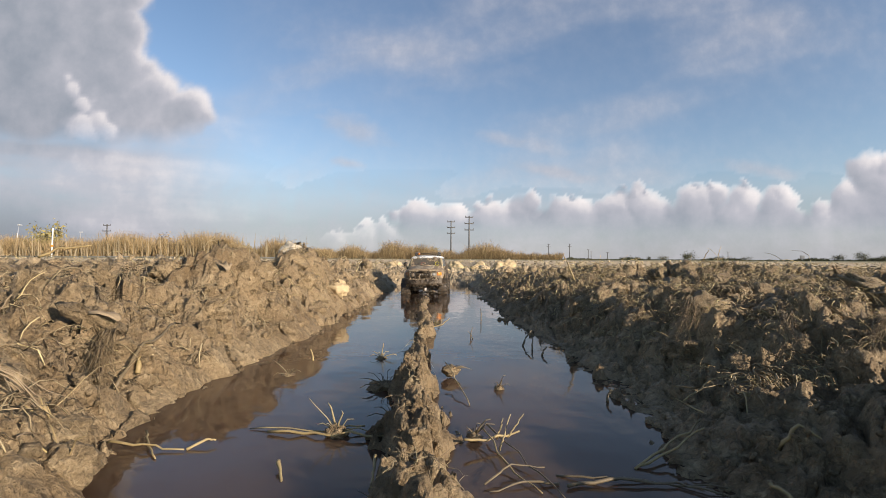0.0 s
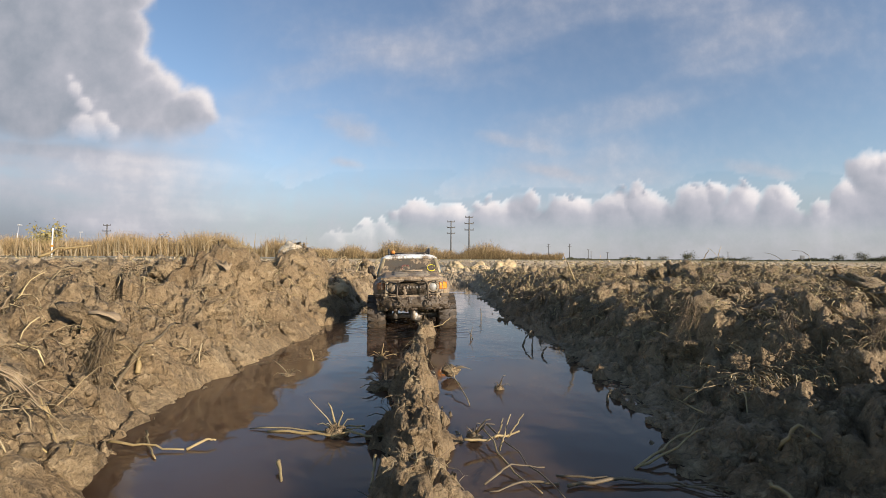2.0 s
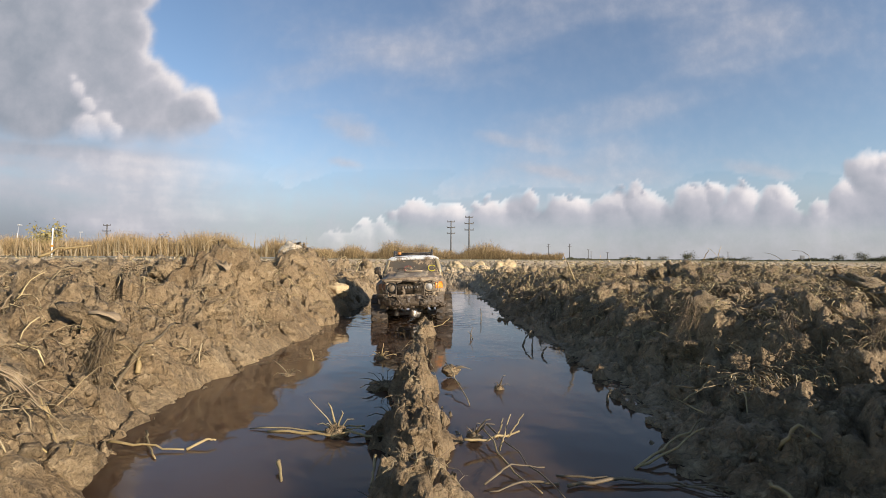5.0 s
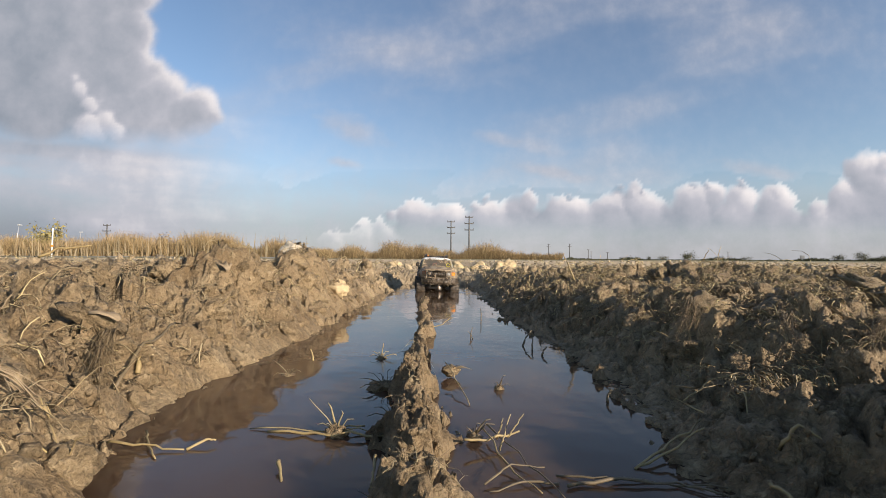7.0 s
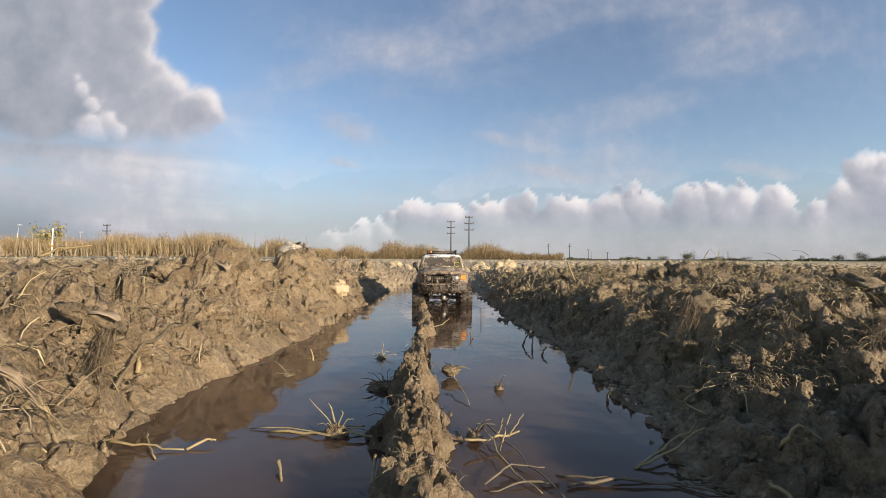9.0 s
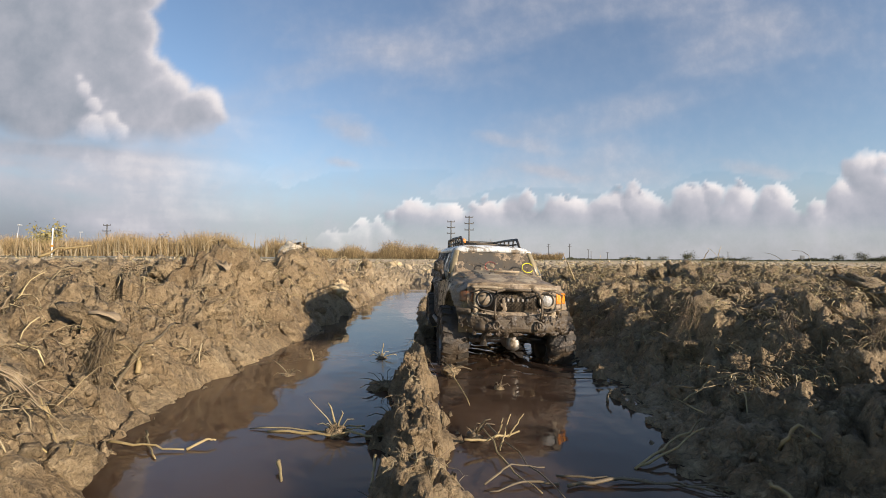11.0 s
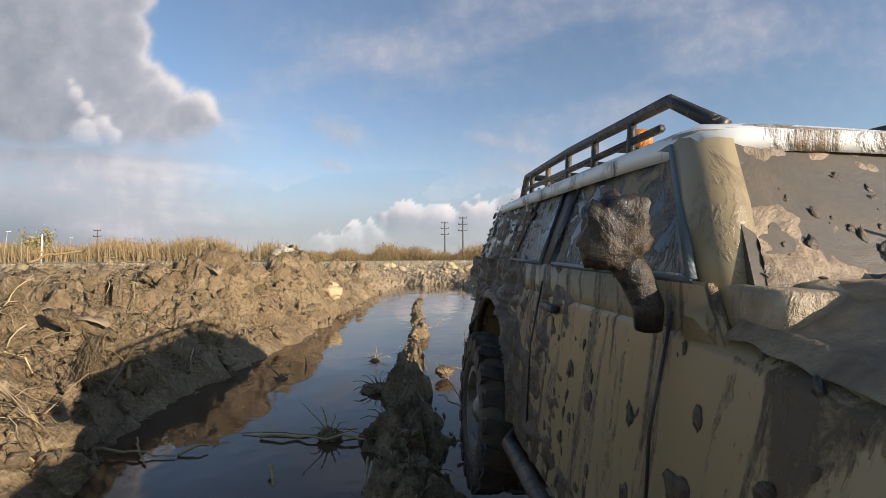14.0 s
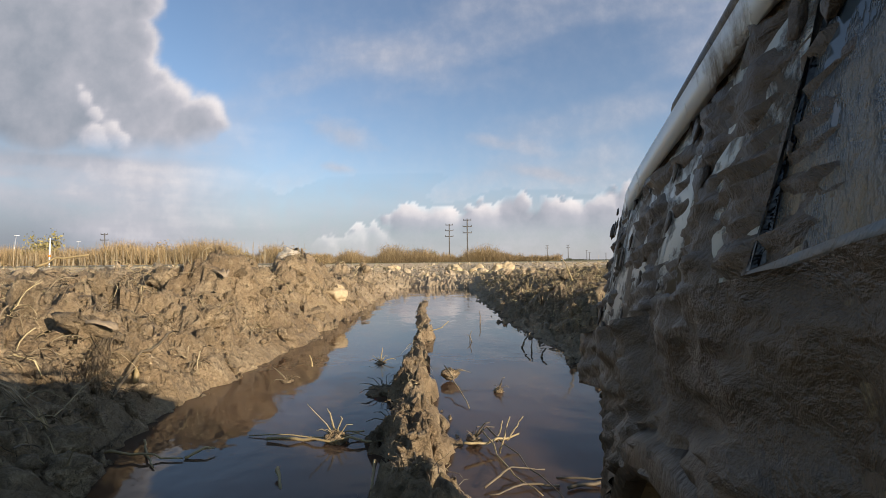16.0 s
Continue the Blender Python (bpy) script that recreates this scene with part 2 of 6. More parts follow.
def clods(x, y, s=0):
    """Broken slabs: each cell a flat piece with its own height and tilt; also the distance to the crack beside it."""
    i, j = np.floor(x), np.floor(y)
    f1, f2, h = np.full(x.shape, 9.0), np.full(x.shape, 9.0), np.zeros(x.shape)
    for di in (-1, 0, 1):
        for dj in (-1, 0, 1):
            a, b = hash2(i + di, j + dj, s), hash2(i + di, j + dj, s + 5)
            dx, dy = x - (i + di + a), y - (j + dj + b)
            d = np.hypot(dx, dy)
            g = hash2(i + di, j + dj, s + 9) - 0.5 + dx * (hash2(i + di, j + dj, s + 13) - 0.5) * 1.9 + dy * (hash2(i + di, j + dj, s + 17) - 0.5) * 1.9
            h = np.where(d < f1, g, h)
            f2 = np.minimum(f2, np.maximum(f1, d))
            f1 = np.minimum(f1, d)
    return h, f2 - f1


def step(a, b, x):
    t = np.clip((x - a) / (b - a), 0, 1)
    return t * t * (3 - 2 * t)


# ---- the churned field: one sheet to the horizon ----
def ridge_x(y):
    return -0.012 - 0.033 * np.clip(y, 0, 2.4) + 0.006 * np.sin(y * 7)


def bank_left(y):
    return -0.298 + 0.018 * vnoise(y * 4.0, y * 0 + 3.3, 4) + 0.035 * step(0.42, 0.30, y) + 0.03 * step(2.0, 3.0, y)


def bank_right(y):
    return 0.216 + 0.012 * vnoise(y * 4.5, y * 0 + 9.1, 6) - 0.055 * step(0.7, 1.6, y) - 0.022 * step(0.52, 0.36, y) + 0.008


def bump_at(x, y, cx, cy, r):
    return np.exp(-((x - cx) ** 2 + (y - cy) ** 2) / (r * r))


def ground_z(x, y, rough=True):
    dl, dr = bank_left(y) - x, x - bank_right(y)
    near = step(7.0, 3.0, y)
    crest = 0.112 + 0.012 * fbm(x * 2.2, y * 2.2, 3, 11)
    zl = crest * (1 - np.exp(-np.maximum(dl, 0) / 0.085))
    zl += 0.048 * bump_at(x, y, -0.47, 0.92, 0.12) - 0.055 * bump_at(x, y, -0.365, 0.90, 0.04) - 0.03 * bump_at(x, y, -0.40, 0.68, 0.028) + 0.075 * bump_at(x, y, -0.46, 1.40, 0.13) + 0.05 * bump_at(x, y, -0.50, 1.12, 0.08) - 0.03 * bump_at(x, y, -0.40, 1.12, 0.06)
    zl += 0.02 * bump_at(x, y, -0.42, 0.62, 0.08) + 0.040 * step(0.72, 0.90, y) * step(1.85, 1.55, y) * np.exp(-((dl - 0.13) / 0.07) ** 2)
    cr = 0.108 + 0.026 * fbm(x * 2.6 + 4, y * 2.6, 3, 23)
    zr = cr * (1 - np.exp(-(np.maximum(dr, 0) / 0.19) ** 1.2))
    zr += 0.03 * bump_at(x, y, 0.38, 0.66, 0.07) - 0.022 * bump_at(x, y, 0.31, 0.63, 0.05) + 0.03 * bump_at(x, y, 0.45, 0.9, 0.09)
    depth = -0.06 * step(0.0, 0.07, np.minimum(-dl, -dr))
    xr = ridge_x(y)
    hr = np.interp(y, (0.24, 0.40, 0.56, 0.66, 0.74, 0.90, 1.05, 1.20, 1.60, 2.00, 2.30), (0.034, 0.040, 0.042, 0.026, 0.017, 0.020, 0.020, 0.016, 0.014, 0.008, -0.03))
    hr = hr + 0.005 * vnoise(y * 11, y * 0 + 1.7, 31)
    wid = np.interp(y, (0.24, 0.40, 0.58, 0.70, 0.95, 1.30, 2.00), (0.048, 0.046, 0.040, 0.033, 0.030, 0.030, 0.026)) + 0.007 * vnoise(y * 13, y * 0 + 5.2, 33)
    depth = np.maximum(depth, -0.06 + (hr + 0.06) * np.exp(-np.abs((x - xr) / wid) ** 1.8))
    inside = (dl < 0) & (dr < 0)
    z = np.where(inside, depth, np.where(dl >= 0, zl, zr))
    closed = step(2.75, 3.3, y + 0.12 * fbm(x * 3, y * 3, 2, 41))
    field = 0.078 + 0.022 * fbm(x * 0.7, y * 0.7, 3, 47) * step(40, 10, y)
    z = z * (1 - closed) + field * closed * step(400, 60, y) + 0.05 * closed * step(60, 400, y)
    if rough:
        wall = np.where(inside & (closed < 0.5), np.where(depth > -0.02, 1.0, 0.12), 1.0) * np.where(inside, 1, step(-0.005, 0.05, np.maximum(dl, dr)) * 0.75 + 0.25)
        fade = step(60, 14, np.hypot(x, y))
        far = 1 - 0.1 * step(2.0, 6.0, y)
        wx, wy = x + 0.022 * fbm(x * 14, y * 14, 3, 3), y + 0.022 * fbm(x * 14, y * 14, 3, 7)
        big, crack = clods(wx * 11, wy * 11, 51)
        mid, split = clods(wx * 27 + 0.4 * big, wy * 27, 57)
        torn = step(-0.35, 0.35, fbm(x * 4, y * 4, 2, 67))
        slump = step(0.0, 0.16, np.where(inside, 1.0, np.maximum(dl, dr)))
        z = z + wall * fade * far * (np.where(inside, 0.14, (0.30 + 0.70 * slump) * np.where(dl > 0, 1.15, 0.75)) * (0.046 * big * (0.5 + 0.5 * torn) + 0.020 * mid) + 0.020 * fbm(x * 8, y * 8, 4, 61)
                                     + 0.024 * (0.35 - np.abs(fbm(x * 14 + 3, y * 14, 3, 65))) * torn
                                     + 0.019 * (0.3 - np.abs(fbm(x * 38, y * 38, 4, 69, 0.6))) + 0.008 * fbm(x * 95, y * 95, 2, 71) - 0.006)
        crumbly = np.where(inside & (depth > -0.03) & (closed < 0.5), 1.0, 0.0)
        z = z + crumbly * (0.012 * (0.25 - np.abs(fbm(x * 62, y * 50, 3, 73))) + 0.012 * clods(x * 55, y * 48, 75)[0])
        z = z - wall * fade * (0.020 * step(0.14, 0.0, crack) * torn + 0.007 * step(0.12, 0.0, split))
    return z


def lines(inner0, inner1, gap, grow, reach):
    mid = np.arange(inner0, inner1, gap)
    up, d, v = [], gap, inner1
    while v < reach:
        up.append(v)
        d *= grow
        v += d
    dn, d, v = [], gap, inner0 - gap
    while v > -reach:
        dn.append(v)
        d *= grow
        v -= d
    return np.concatenate([dn[::-1], mid, up, [reach]])


def build_ground():
    xs = lines(-0.72, 0.66, 0.0027, 1.05, 3000)
    ys = [0.24]
    while ys[-1] < 3000:
        ys.append(ys[-1] + max(0.0026, 0.0082 * ys[-1]))
    back = [0.24 - 0.012]
    while back[-1] > -3000:
        back.append(back[-1] - max(0.012, 0.15 * (0.24 - back[-1])))
    ys = np.array(back[::-1] + ys)
    gx, gy = np.meshgrid(xs, ys)
    z = ground_z(gx, gy)
    loose = step(8, 3, np.hypot(gx, gy))
    jx = 0.017 * fbm(gx * 24, gy * 24, 4, 81) * loose
    jy = 0.017 * fbm(gx * 24, gy * 24, 4, 91) * loose
    v = np.stack([gx + jx, gy + jy, z], -1).reshape(-1, 3)
    nx, ny = len(xs), len(ys)
    a = (np.arange(ny - 1)[:, None] * nx + np.arange(nx - 1)[None, :]).ravel()
    f = np.stack([a, a + 1, a + nx + 1, a + nx], 1)
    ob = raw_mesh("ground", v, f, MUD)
    tagged(ob, "churned wet brown clay field cut by a deep wheel rut", "ground", kind="structure")


build_ground()

bm = bmesh.new()
box(bm, -0.62, 0.55, -3.0, 3.45, -0.2, 0.0)
pool = mesh_ob("water", bm, WATER, False)
tagged(pool, "still muddy brown water standing in the rut", "water", kind="structure")


from mathutils.bvhtree import BVHTree


# ---- the toy truck: nose to -y, origin on the ground under the front axle ----
BASE_Y = 0.292           # wheelbase
TYRE_R, TYRE_W, TRACK = 0.053, 0.042, 0.0865


def spatter(name, parent, spots, size, rng, label=""):
    """Flat ragged splats of mud stuck on a surface: spots are (point, normal)."""
    bm = bmesh.new()
    for p, n in spots:
        s = size * rng.uniform(0.3, 1.0) ** 1.8
        m = Matrix.Translation(Vector(p)) @ Vector(n).to_track_quat("Z", "Y").to_matrix().to_4x4() \
            @ Matrix.Rotation(rng.uniform(-0.5, 0.5), 4, "Z") @ Matrix.Diagonal((s * rng.uniform(0.3, 0.8), s, s * rng.uniform(0.10, 0.30), 1))
        o = Vector((rng.uniform(0, 50), rng.uniform(0, 50), 0))
        for v in bmesh.ops.create_icosphere(bm, subdivisions=2, radius=1)["verts"]:
            q = v.co.copy()
            k = 1 + 0.75 * noise.noise(Vector((q.x, q.y, 0)) * 1.7 + o) + 0.35 * noise.noise(q * 4 + o)
            v.co = m @ Vector((q.x * k, q.y * k, q.z * (1 + 0.5 * noise.noise(q * 3 + o))))
    return tagged(part(name, bm, CAKE, parent, label), kind="stuff")


def mud_crust(name, parent, place, us, vs, depth, label, material=None):
    """A ragged sheet of caked mud over a surface: place(u, v) gives point and normal, depth(u, v, point) its thickness."""
    bm = bmesh.new()
    rows = []
    for u in us:
        row = []
        for v in vs:
            p, n = place(u, v)
            d = depth(u, v, p)
            row.append((bm.verts.new(p + n * max(d, -0.0025)), d))
        rows.append(row)
    for a, b in zip(rows, rows[1:]):
        for i in range(len(vs) - 1):
            q = (a[i], a[i + 1], b[i + 1], b[i])
            if max(x[1] for x in q) > -0.0008 and min(x[1] for x in q) > -1:
                bm.faces.new([x[0] for x in q])
    bmesh.ops.delete(bm, geom=[v for v in bm.verts if not v.link_faces], context="VERTS")
    bmesh.ops.recalc_face_normals(bm, faces=bm.faces)
    return tagged(part(name, bm, material or CAKE, parent, label), kind="stuff")


def spread_steps(a, b, n):
    return [a + (b - a) * i / n for i in range(n + 1)]


def clotted(p, o):
    """Noise of torn clots and downward runs, about -1 to 1."""
    q = Vector((p.x * 30, p.y, p.z)) + o
    run = noise.noise(Vector((p.y * 95, p.z * 16, o.x)))
    return 0.50 * noise.noise(q * 38) + 0.55 * run + 0.42 * noise.noise(q * 105) + 0.24 * noise.noise(q * 260) + 0.12 * noise.noise(q * 560)


def body_half(y):
    """Half width of the body along the truck."""
    if y < -0.02:
        t = min(1.0, (-0.02 - y) / 0.055)
        return 0.0955 - 0.020 * t ** 2.2
    if y > 0.34:
        t = min(1.0, (y - 0.34) / 0.055)
        return 0.0955 - 0.008 * t * t
    return 0.0955


def build_body(root):
    """Lower body: side outline with wheel arches, carried across in slices and crowned."""
    def arch(cy, r, zc):
        return [(cy + r * math.cos(a), zc + r * math.sin(a)) for a in (math.pi * i / 18 for i in range(19))]

    low = 0.074
    outline = [(-0.066, 0.100), (-0.073, 0.112), (-0.074, 0.134), (-0.066, 0.144), (-0.03, 0.1515), (0.04, 0.1565), (0.088, 0.160),
               (0.2, 0.159), (0.3, 0.159), (0.385, 0.158), (0.396, 0.148), (0.398, 0.09), (0.385, low)]
    outline += [(0.37, low)] + arch(BASE_Y, 0.063, 0.070) + [(0.2, low - 0.008), (0.12, low - 0.008)] + arch(0.0, 0.063, 0.070)
    bm = bmesh.new()
    cuts = [-1.0, -0.93, -0.6, 0.0, 0.6, 0.93, 1.0]
    rows = []
    for c in cuts:
        row = []
        for y, z in outline:
            zz = z
            if z > 0.1335:
                zz -= 0.010 * abs(c) ** 3 + (0.004 if abs(c) == 1 else 0)
            x = c * (body_half(y) - (0.006 * max(0, (z - 0.12) / 0.04)))
            row.append(bm.verts.new((x, y + (0.012 * c * c if y < -0.06 else 0), zz)))
        rows.append(row)
    n = len(outline)
    for u, v in zip(rows, rows[1:]):
        for i in range(n):
            j = (i + 1) % n
            bm.faces.new((u[i], u[j], v[j], v[i]))
    bm.faces.new(rows[0][::-1])
    bm.faces.new(rows[-1])
    bmesh.ops.recalc_face_normals(bm, faces=bm.faces)
    bmesh.ops.triangulate(bm, faces=[f for f in bm.faces if len(f.verts) > 4])
    skin = BVHTree.FromBMesh(bm)
    ob = part("body", bm, PAINT_SHADED, root, "sand-coloured body shell caked with mud", smooth=False)
    bv = ob.modifiers.new("soft", "BEVEL")
    bv.width, bv.segments, bv.limit_method, bv.angle_limit = 0.0022, 2, "ANGLE", radians(35)
    ob.data.shade_smooth()
    wn_ = ob.modifiers.new("wn", "WEIGHTED_NORMAL")
    wn_.keep_sharp = True
    return ob, skin


def build_truck():
    rng = random.Random(5)
    root = new("toy_truck")
    root.empty_display_size = 0.05
    tagged(root, "muddy toy off-road truck with sand body and white roof", "toy truck")
    body, skin = build_body(root)

    # hood with two raised pressings
    bm = bmesh.new()
    ys = [-0.066, -0.045, -0.01, 0.03, 0.055, 0.070]
    xs = [-0.07, -0.05, -0.044, -0.02, 0, 0.02, 0.044, 0.05, 0.07]
    grid = []
    for y in ys:
        t = (y + 0.066) / 0.15
        z0 = 0.1455 + 0.0175 * t ** 0.7
        grid.append([bm.verts.new((x * (0.92 + 0.08 * t), y + (0.010 * (x / 0.07) ** 2 if y < -0.06 else 0),
                                   z0 - 0.0045 * (x / 0.07) ** 2 + (0.003 if 0.01 < abs(x) < 0.046 and -0.05 < y else 0))) for x in xs])
    for a, b in zip(grid, grid[1:]):
        for i in range(len(xs) - 1):
            bm.faces.new((a[i], a[i + 1], b[i + 1], b[i]))
    top = list(bm.faces)
    ex = bmesh.ops.extrude_face_region(bm, geom=top)
    bmesh.ops.translate(bm, verts=[v for v in ex["geom"] if isinstance(v, bmesh.types.BMVert)], vec=(0, 0, 0.0035))
    bmesh.ops.recalc_face_normals(bm, faces=bm.faces)
    bmesh.ops.subdivide_edges(bm, edges=list(bm.edges), cuts=4, use_grid_fill=True)
    for v in bm.verts:
        v.co.z += max(0, noise.noise(v.co * 60)) * 0.0018 + max(0, noise.noise(v.co * 160)) * 0.0012
    hood = part("hood", bm, PAINT_LIT, root, "muddy sand-coloured hood")
    bv = hood.modifiers.new("soft", "BEVEL")
    bv.width, bv.segments, bv.angle_limit = 0.0015, 2, radians(40)
    bm = bmesh.new()
    tube(bm, [(-0.022, 0.02, 0.1665), (0.03, 0.018, 0.1665)], 0.0022, 6)
    part("hood_crease", bm, PAINT_LIT, hood)

    # cabin: floor tub, pillars, glass, roof
    zb, zt = 0.158, 0.205
    by0, by1, ty0, ty1 = 0.072, 0.388, 0.106, 0.375
    bw, tw = 0.0885, 0.0745

    def on_side(s, y, h):
        """A point of the cabin's side at length y and height share h."""
        return Vector((s * (bw + (tw - bw) * h), y, zb + (zt - zb) * h))

    def edge(y0, y1, h):
        return y0 + (y1 - y0) * h

    for s in (-1, 1):
        bm = bmesh.new()
        a0, a1 = on_side(s, by0, 0), on_side(s, ty0, 1)
        lo, hi = Vector((0, 0, -0.012)), Vector((0, 0, 0.001))
        ring = lambda c, k: [bm.verts.new(c + Vector((s * u * k, v * k, 0))) for u, v in
                             ((0.001, 0.009), (0.0010, 0.005), (0.0, 0.0005), (-0.0022, -0.0028), (-0.006, -0.0042), (-0.0105, -0.0048), (-0.0105, -0.001), (-0.004, 0.004), (-0.003, 0.009))]
        rr = [ring(a0 + lo, 1.12), ring(a0.lerp(a1, 0.5), 1.0), ring(a1 + hi, 0.95)]
        for u, v in zip(rr, rr[1:]):
            for i in range(9):
                bm.faces.new((u[i], u[(i + 1) % 9], v[(i + 1) % 9], v[i]))
        bm.faces.new(rr[0])
        bm.faces.new(rr[-1])
        bmesh.ops.recalc_face_normals(bm, faces=bm.faces)
        part("front_pillar", bm, PAINT_CLEAN, root, "broad sand-coloured windscreen pillar")
        bm = bmesh.new()
        out = [on_side(s, 0.192, 0), on_side(s, 0.206, 0), on_side(s, 0.204, 1), on_side(s, 0.190, 1)]
        slab(bm, out if s > 0 else out[::-1], 0.005)
        part("door_pillar", bm, BLACK, root)
        bm = bmesh.new()
        out = [on_side(s, 0.268, 0), on_side(s, by1, 0), on_side(s, ty1, 1), on_side(s, 0.252, 1)]
        slab(bm, out if s > 0 else out[::-1], 0.006)
        part("rear_pillar", bm, REAR_WHITE, root, "broad white rear pillar spattered with mud")
        # belt panel between the body's shoulder and the windows
        bm = bmesh.new()
        out = [Vector((s * 0.0880, 0.066, 0.1415)), Vector((s * 0.0902, 0.389, 0.141)), Vector((s * 0.0890, 0.388, 0.1605)), Vector((s * 0.0890, 0.076, 0.1605))]
        slab(bm, out if s > 0 else out[::-1], 0.004)
        bmesh.ops.bevel(bm, geom=list(bm.edges), offset=0.0008, segments=2, affect="EDGES")
        part("belt_panel", bm, PAINT_SHADED, root)
        # side windows with their trim
        for y0, y1, u0, u1 in ((0.082, 0.188, 0.113, 0.187), (0.209, 0.264, 0.207, 0.250)):
            bm = bmesh.new()
            q = [on_side(s, y0, 0.06), on_side(s, y1, 0.06), on_side(s, u1, 0.94), on_side(s, u0, 0.94)]
            slab(bm, q if s > 0 else q[::-1], 0.002)
            pane = part("side_window", bm, DOOR_GLASS if y0 < 0.15 else SIDE_GLASS, root, "tinted side window smeared with mud", False)
            bm = bmesh.new()
            o = Vector((s * 0.001, 0, 0))
            tube(bm, [p + o * 0.4 for p in q] + [q[0] + o * 0.4], 0.0015, 6)
            part("window_trim", bm, TRIM_BLUE, pane)
        # door: seams and handle
        for y in (0.086, 0.196):
            bm = bmesh.new()
            tube(bm, [(s * 0.0905, y, 0.152), (s * 0.0953, y, 0.12), (s * 0.0953, y, 0.078)], 0.0005, 5)
            part("door_seam", bm, BLACK, root)
        bm = bmesh.new()
        box(bm, s * 0.0925 - 0.002, s * 0.0925 + 0.002, 0.170, 0.187, 0.139, 0.1425, 0.0012)
        part("door_handle", bm, BLACK, root)
        # mirror: arm and housing, left on one side only
        if s < 0:
            bm = bmesh.new()
            bmesh.ops.create_icosphere(bm, subdivisions=4, radius=1)
            for v in bm.verts:
                q = v.co.copy()
                k = max(abs(q.x), abs(q.y), abs(q.z)) ** 0.62
                lump = 1 + 0.22 * noise.noise(q * 2.2) + 0.16 * noise.noise(q * 6) + 0.07 * noise.noise(q * 14)
                v.co = Vector((q.x / k * 0.0086, q.y / k * 0.0062, q.z / k * 0.0100)) * lump
            mirror = part("mirror", bm, MIRROR, root, "black wing mirror wrapped in mud")
            mirror.location = (s * 0.1045, 0.092, 0.1725)
            mirror.rotation_euler = (0, 0, s * radians(14))
            bm = bmesh.new()
            tube(bm, [(-s * 0.010, 0.0, -0.026), (-s * 0.0095, -0.001, -0.020), (-s * 0.006, 0, -0.012), (0, 0, -0.004)], 0.0036, 10, 0.0050)
            part("mirror_arm", bm, MIRROR, mirror)
            bm = bmesh.new()
            box(bm, -0.0056, 0.0056, 0.0054, 0.0066, -0.0068, 0.0068, 0.0008)
            part("mirror_glass", bm, CHROME, mirror)
        # sill bar and wheel-arch flares
        bm = bmesh.new()
        tube(bm, [(s * 0.090, 0.068, 0.066), (s * 0.099, 0.078, 0.062), (s * 0.099, 0.214, 0.062), (s * 0.090, 0.224, 0.066)], 0.0042, 8)
        part("sill_bar", bm, BLACK, root)
        for cy in (BASE_Y,):
            bm = bmesh.new()
            rings = []
            for i in range(15):
                a = math.pi * ((0.02 + 0.96 * i / 14) if cy else (0.12 + 0.62 * i / 14))
                ring = []
                for rr, xx in ((0.0615, 0.0925), (0.0615, 0.0970), (0.0635, 0.0985), (0.068, 0.0975), (0.070, 0.0935)):
                    ring.append(bm.verts.new((s * xx, cy + rr * math.cos(a), 0.070 + rr * math.sin(a))))
                rings.append(ring)
            for u, v in zip(rings, rings[1:]):
                for i in range(4):
                    bm.faces.new((u[i], u[i + 1], v[i + 1], v[i]))
            bmesh.ops.recalc_face_normals(bm, faces=bm.faces)
            ob = part("wheel_arch", bm, CAKE, root, "wheel arch buried in wet mud")
            so = ob.modifiers.new("thick", "SOLIDIFY")
            so.thickness = 0.002

    bm = bmesh.new()
    q = [(-bw + 0.0080, by0 - 0.0035, zb - 0.002), (bw - 0.0080, by0 - 0.0035, zb - 0.002), (tw - 0.007, ty0 - 0.0038, zt + 0.001), (-tw + 0.007, ty0 - 0.0038, zt + 0.001)]
    slab(bm, q, 0.002)
    screen = part("windscreen", bm, GLASS, root, "windscreen filmed with drying mud", False)
    for s in (-1, 1):
        bm = bmesh.new()
        tube(bm, [(s * 0.012, by0 - 0.006, zb + 0.005), (s * 0.03 + 0.012, by0 + 0.001, zb + 0.017), (s * 0.045 + 0.014, by0 + 0.002, zb + 0.022)], 0.0006, 6)
        part("wiper", bm, BLACK, screen)
    bm = bmesh.new()
    q = [(bw - 0.012, by1 + 0.001, zb + 0.006), (-bw + 0.012, by1 + 0.001, zb + 0.006), (-tw + 0.01, ty1 + 0.002, zt - 0.006), (tw - 0.01, ty1 + 0.002, zt - 0.006)]
    slab(bm, q, 0.002)
    part("rear_window", bm, GLASS, root, "muddy rear window", False)
    bm = bmesh.new()
    box(bm, -0.08, 0.08, 0.095, 0.38, 0.146, 0.161)
    part("cabin_floor", bm, BLACK, root)

    bm = bmesh.new()
    box(bm, -0.084, 0.084, 0.058, 0.080, 0.148, 0.1605, 0.003)
    part("cowl", bm, PAINT_LIT, root, "muddy cowl under the windscreen")

    # roof: crowned panel with a rolled edge
    bm = bmesh.new()
    nx, ny = 12, 16
    g = []
    for j in range(ny + 1):
        v = j / ny * 2 - 1
        row = []
        for i in range(nx + 1):
            u = i / nx * 2 - 1
            drop = 0.008 * max(abs(u) ** 8, abs(v) ** 12)
            row.append(bm.verts.new((u * (tw + 0.004) * (1 - 0.05 * abs(v) ** 8), (ty0 + ty1) / 2 - 0.002 + v * ((ty1 - ty0) / 2 + 0.007) * (1 - 0.03 * abs(u) ** 6),
                                     0.2155 - drop - 0.003 * u * u)))
        g.append(row)
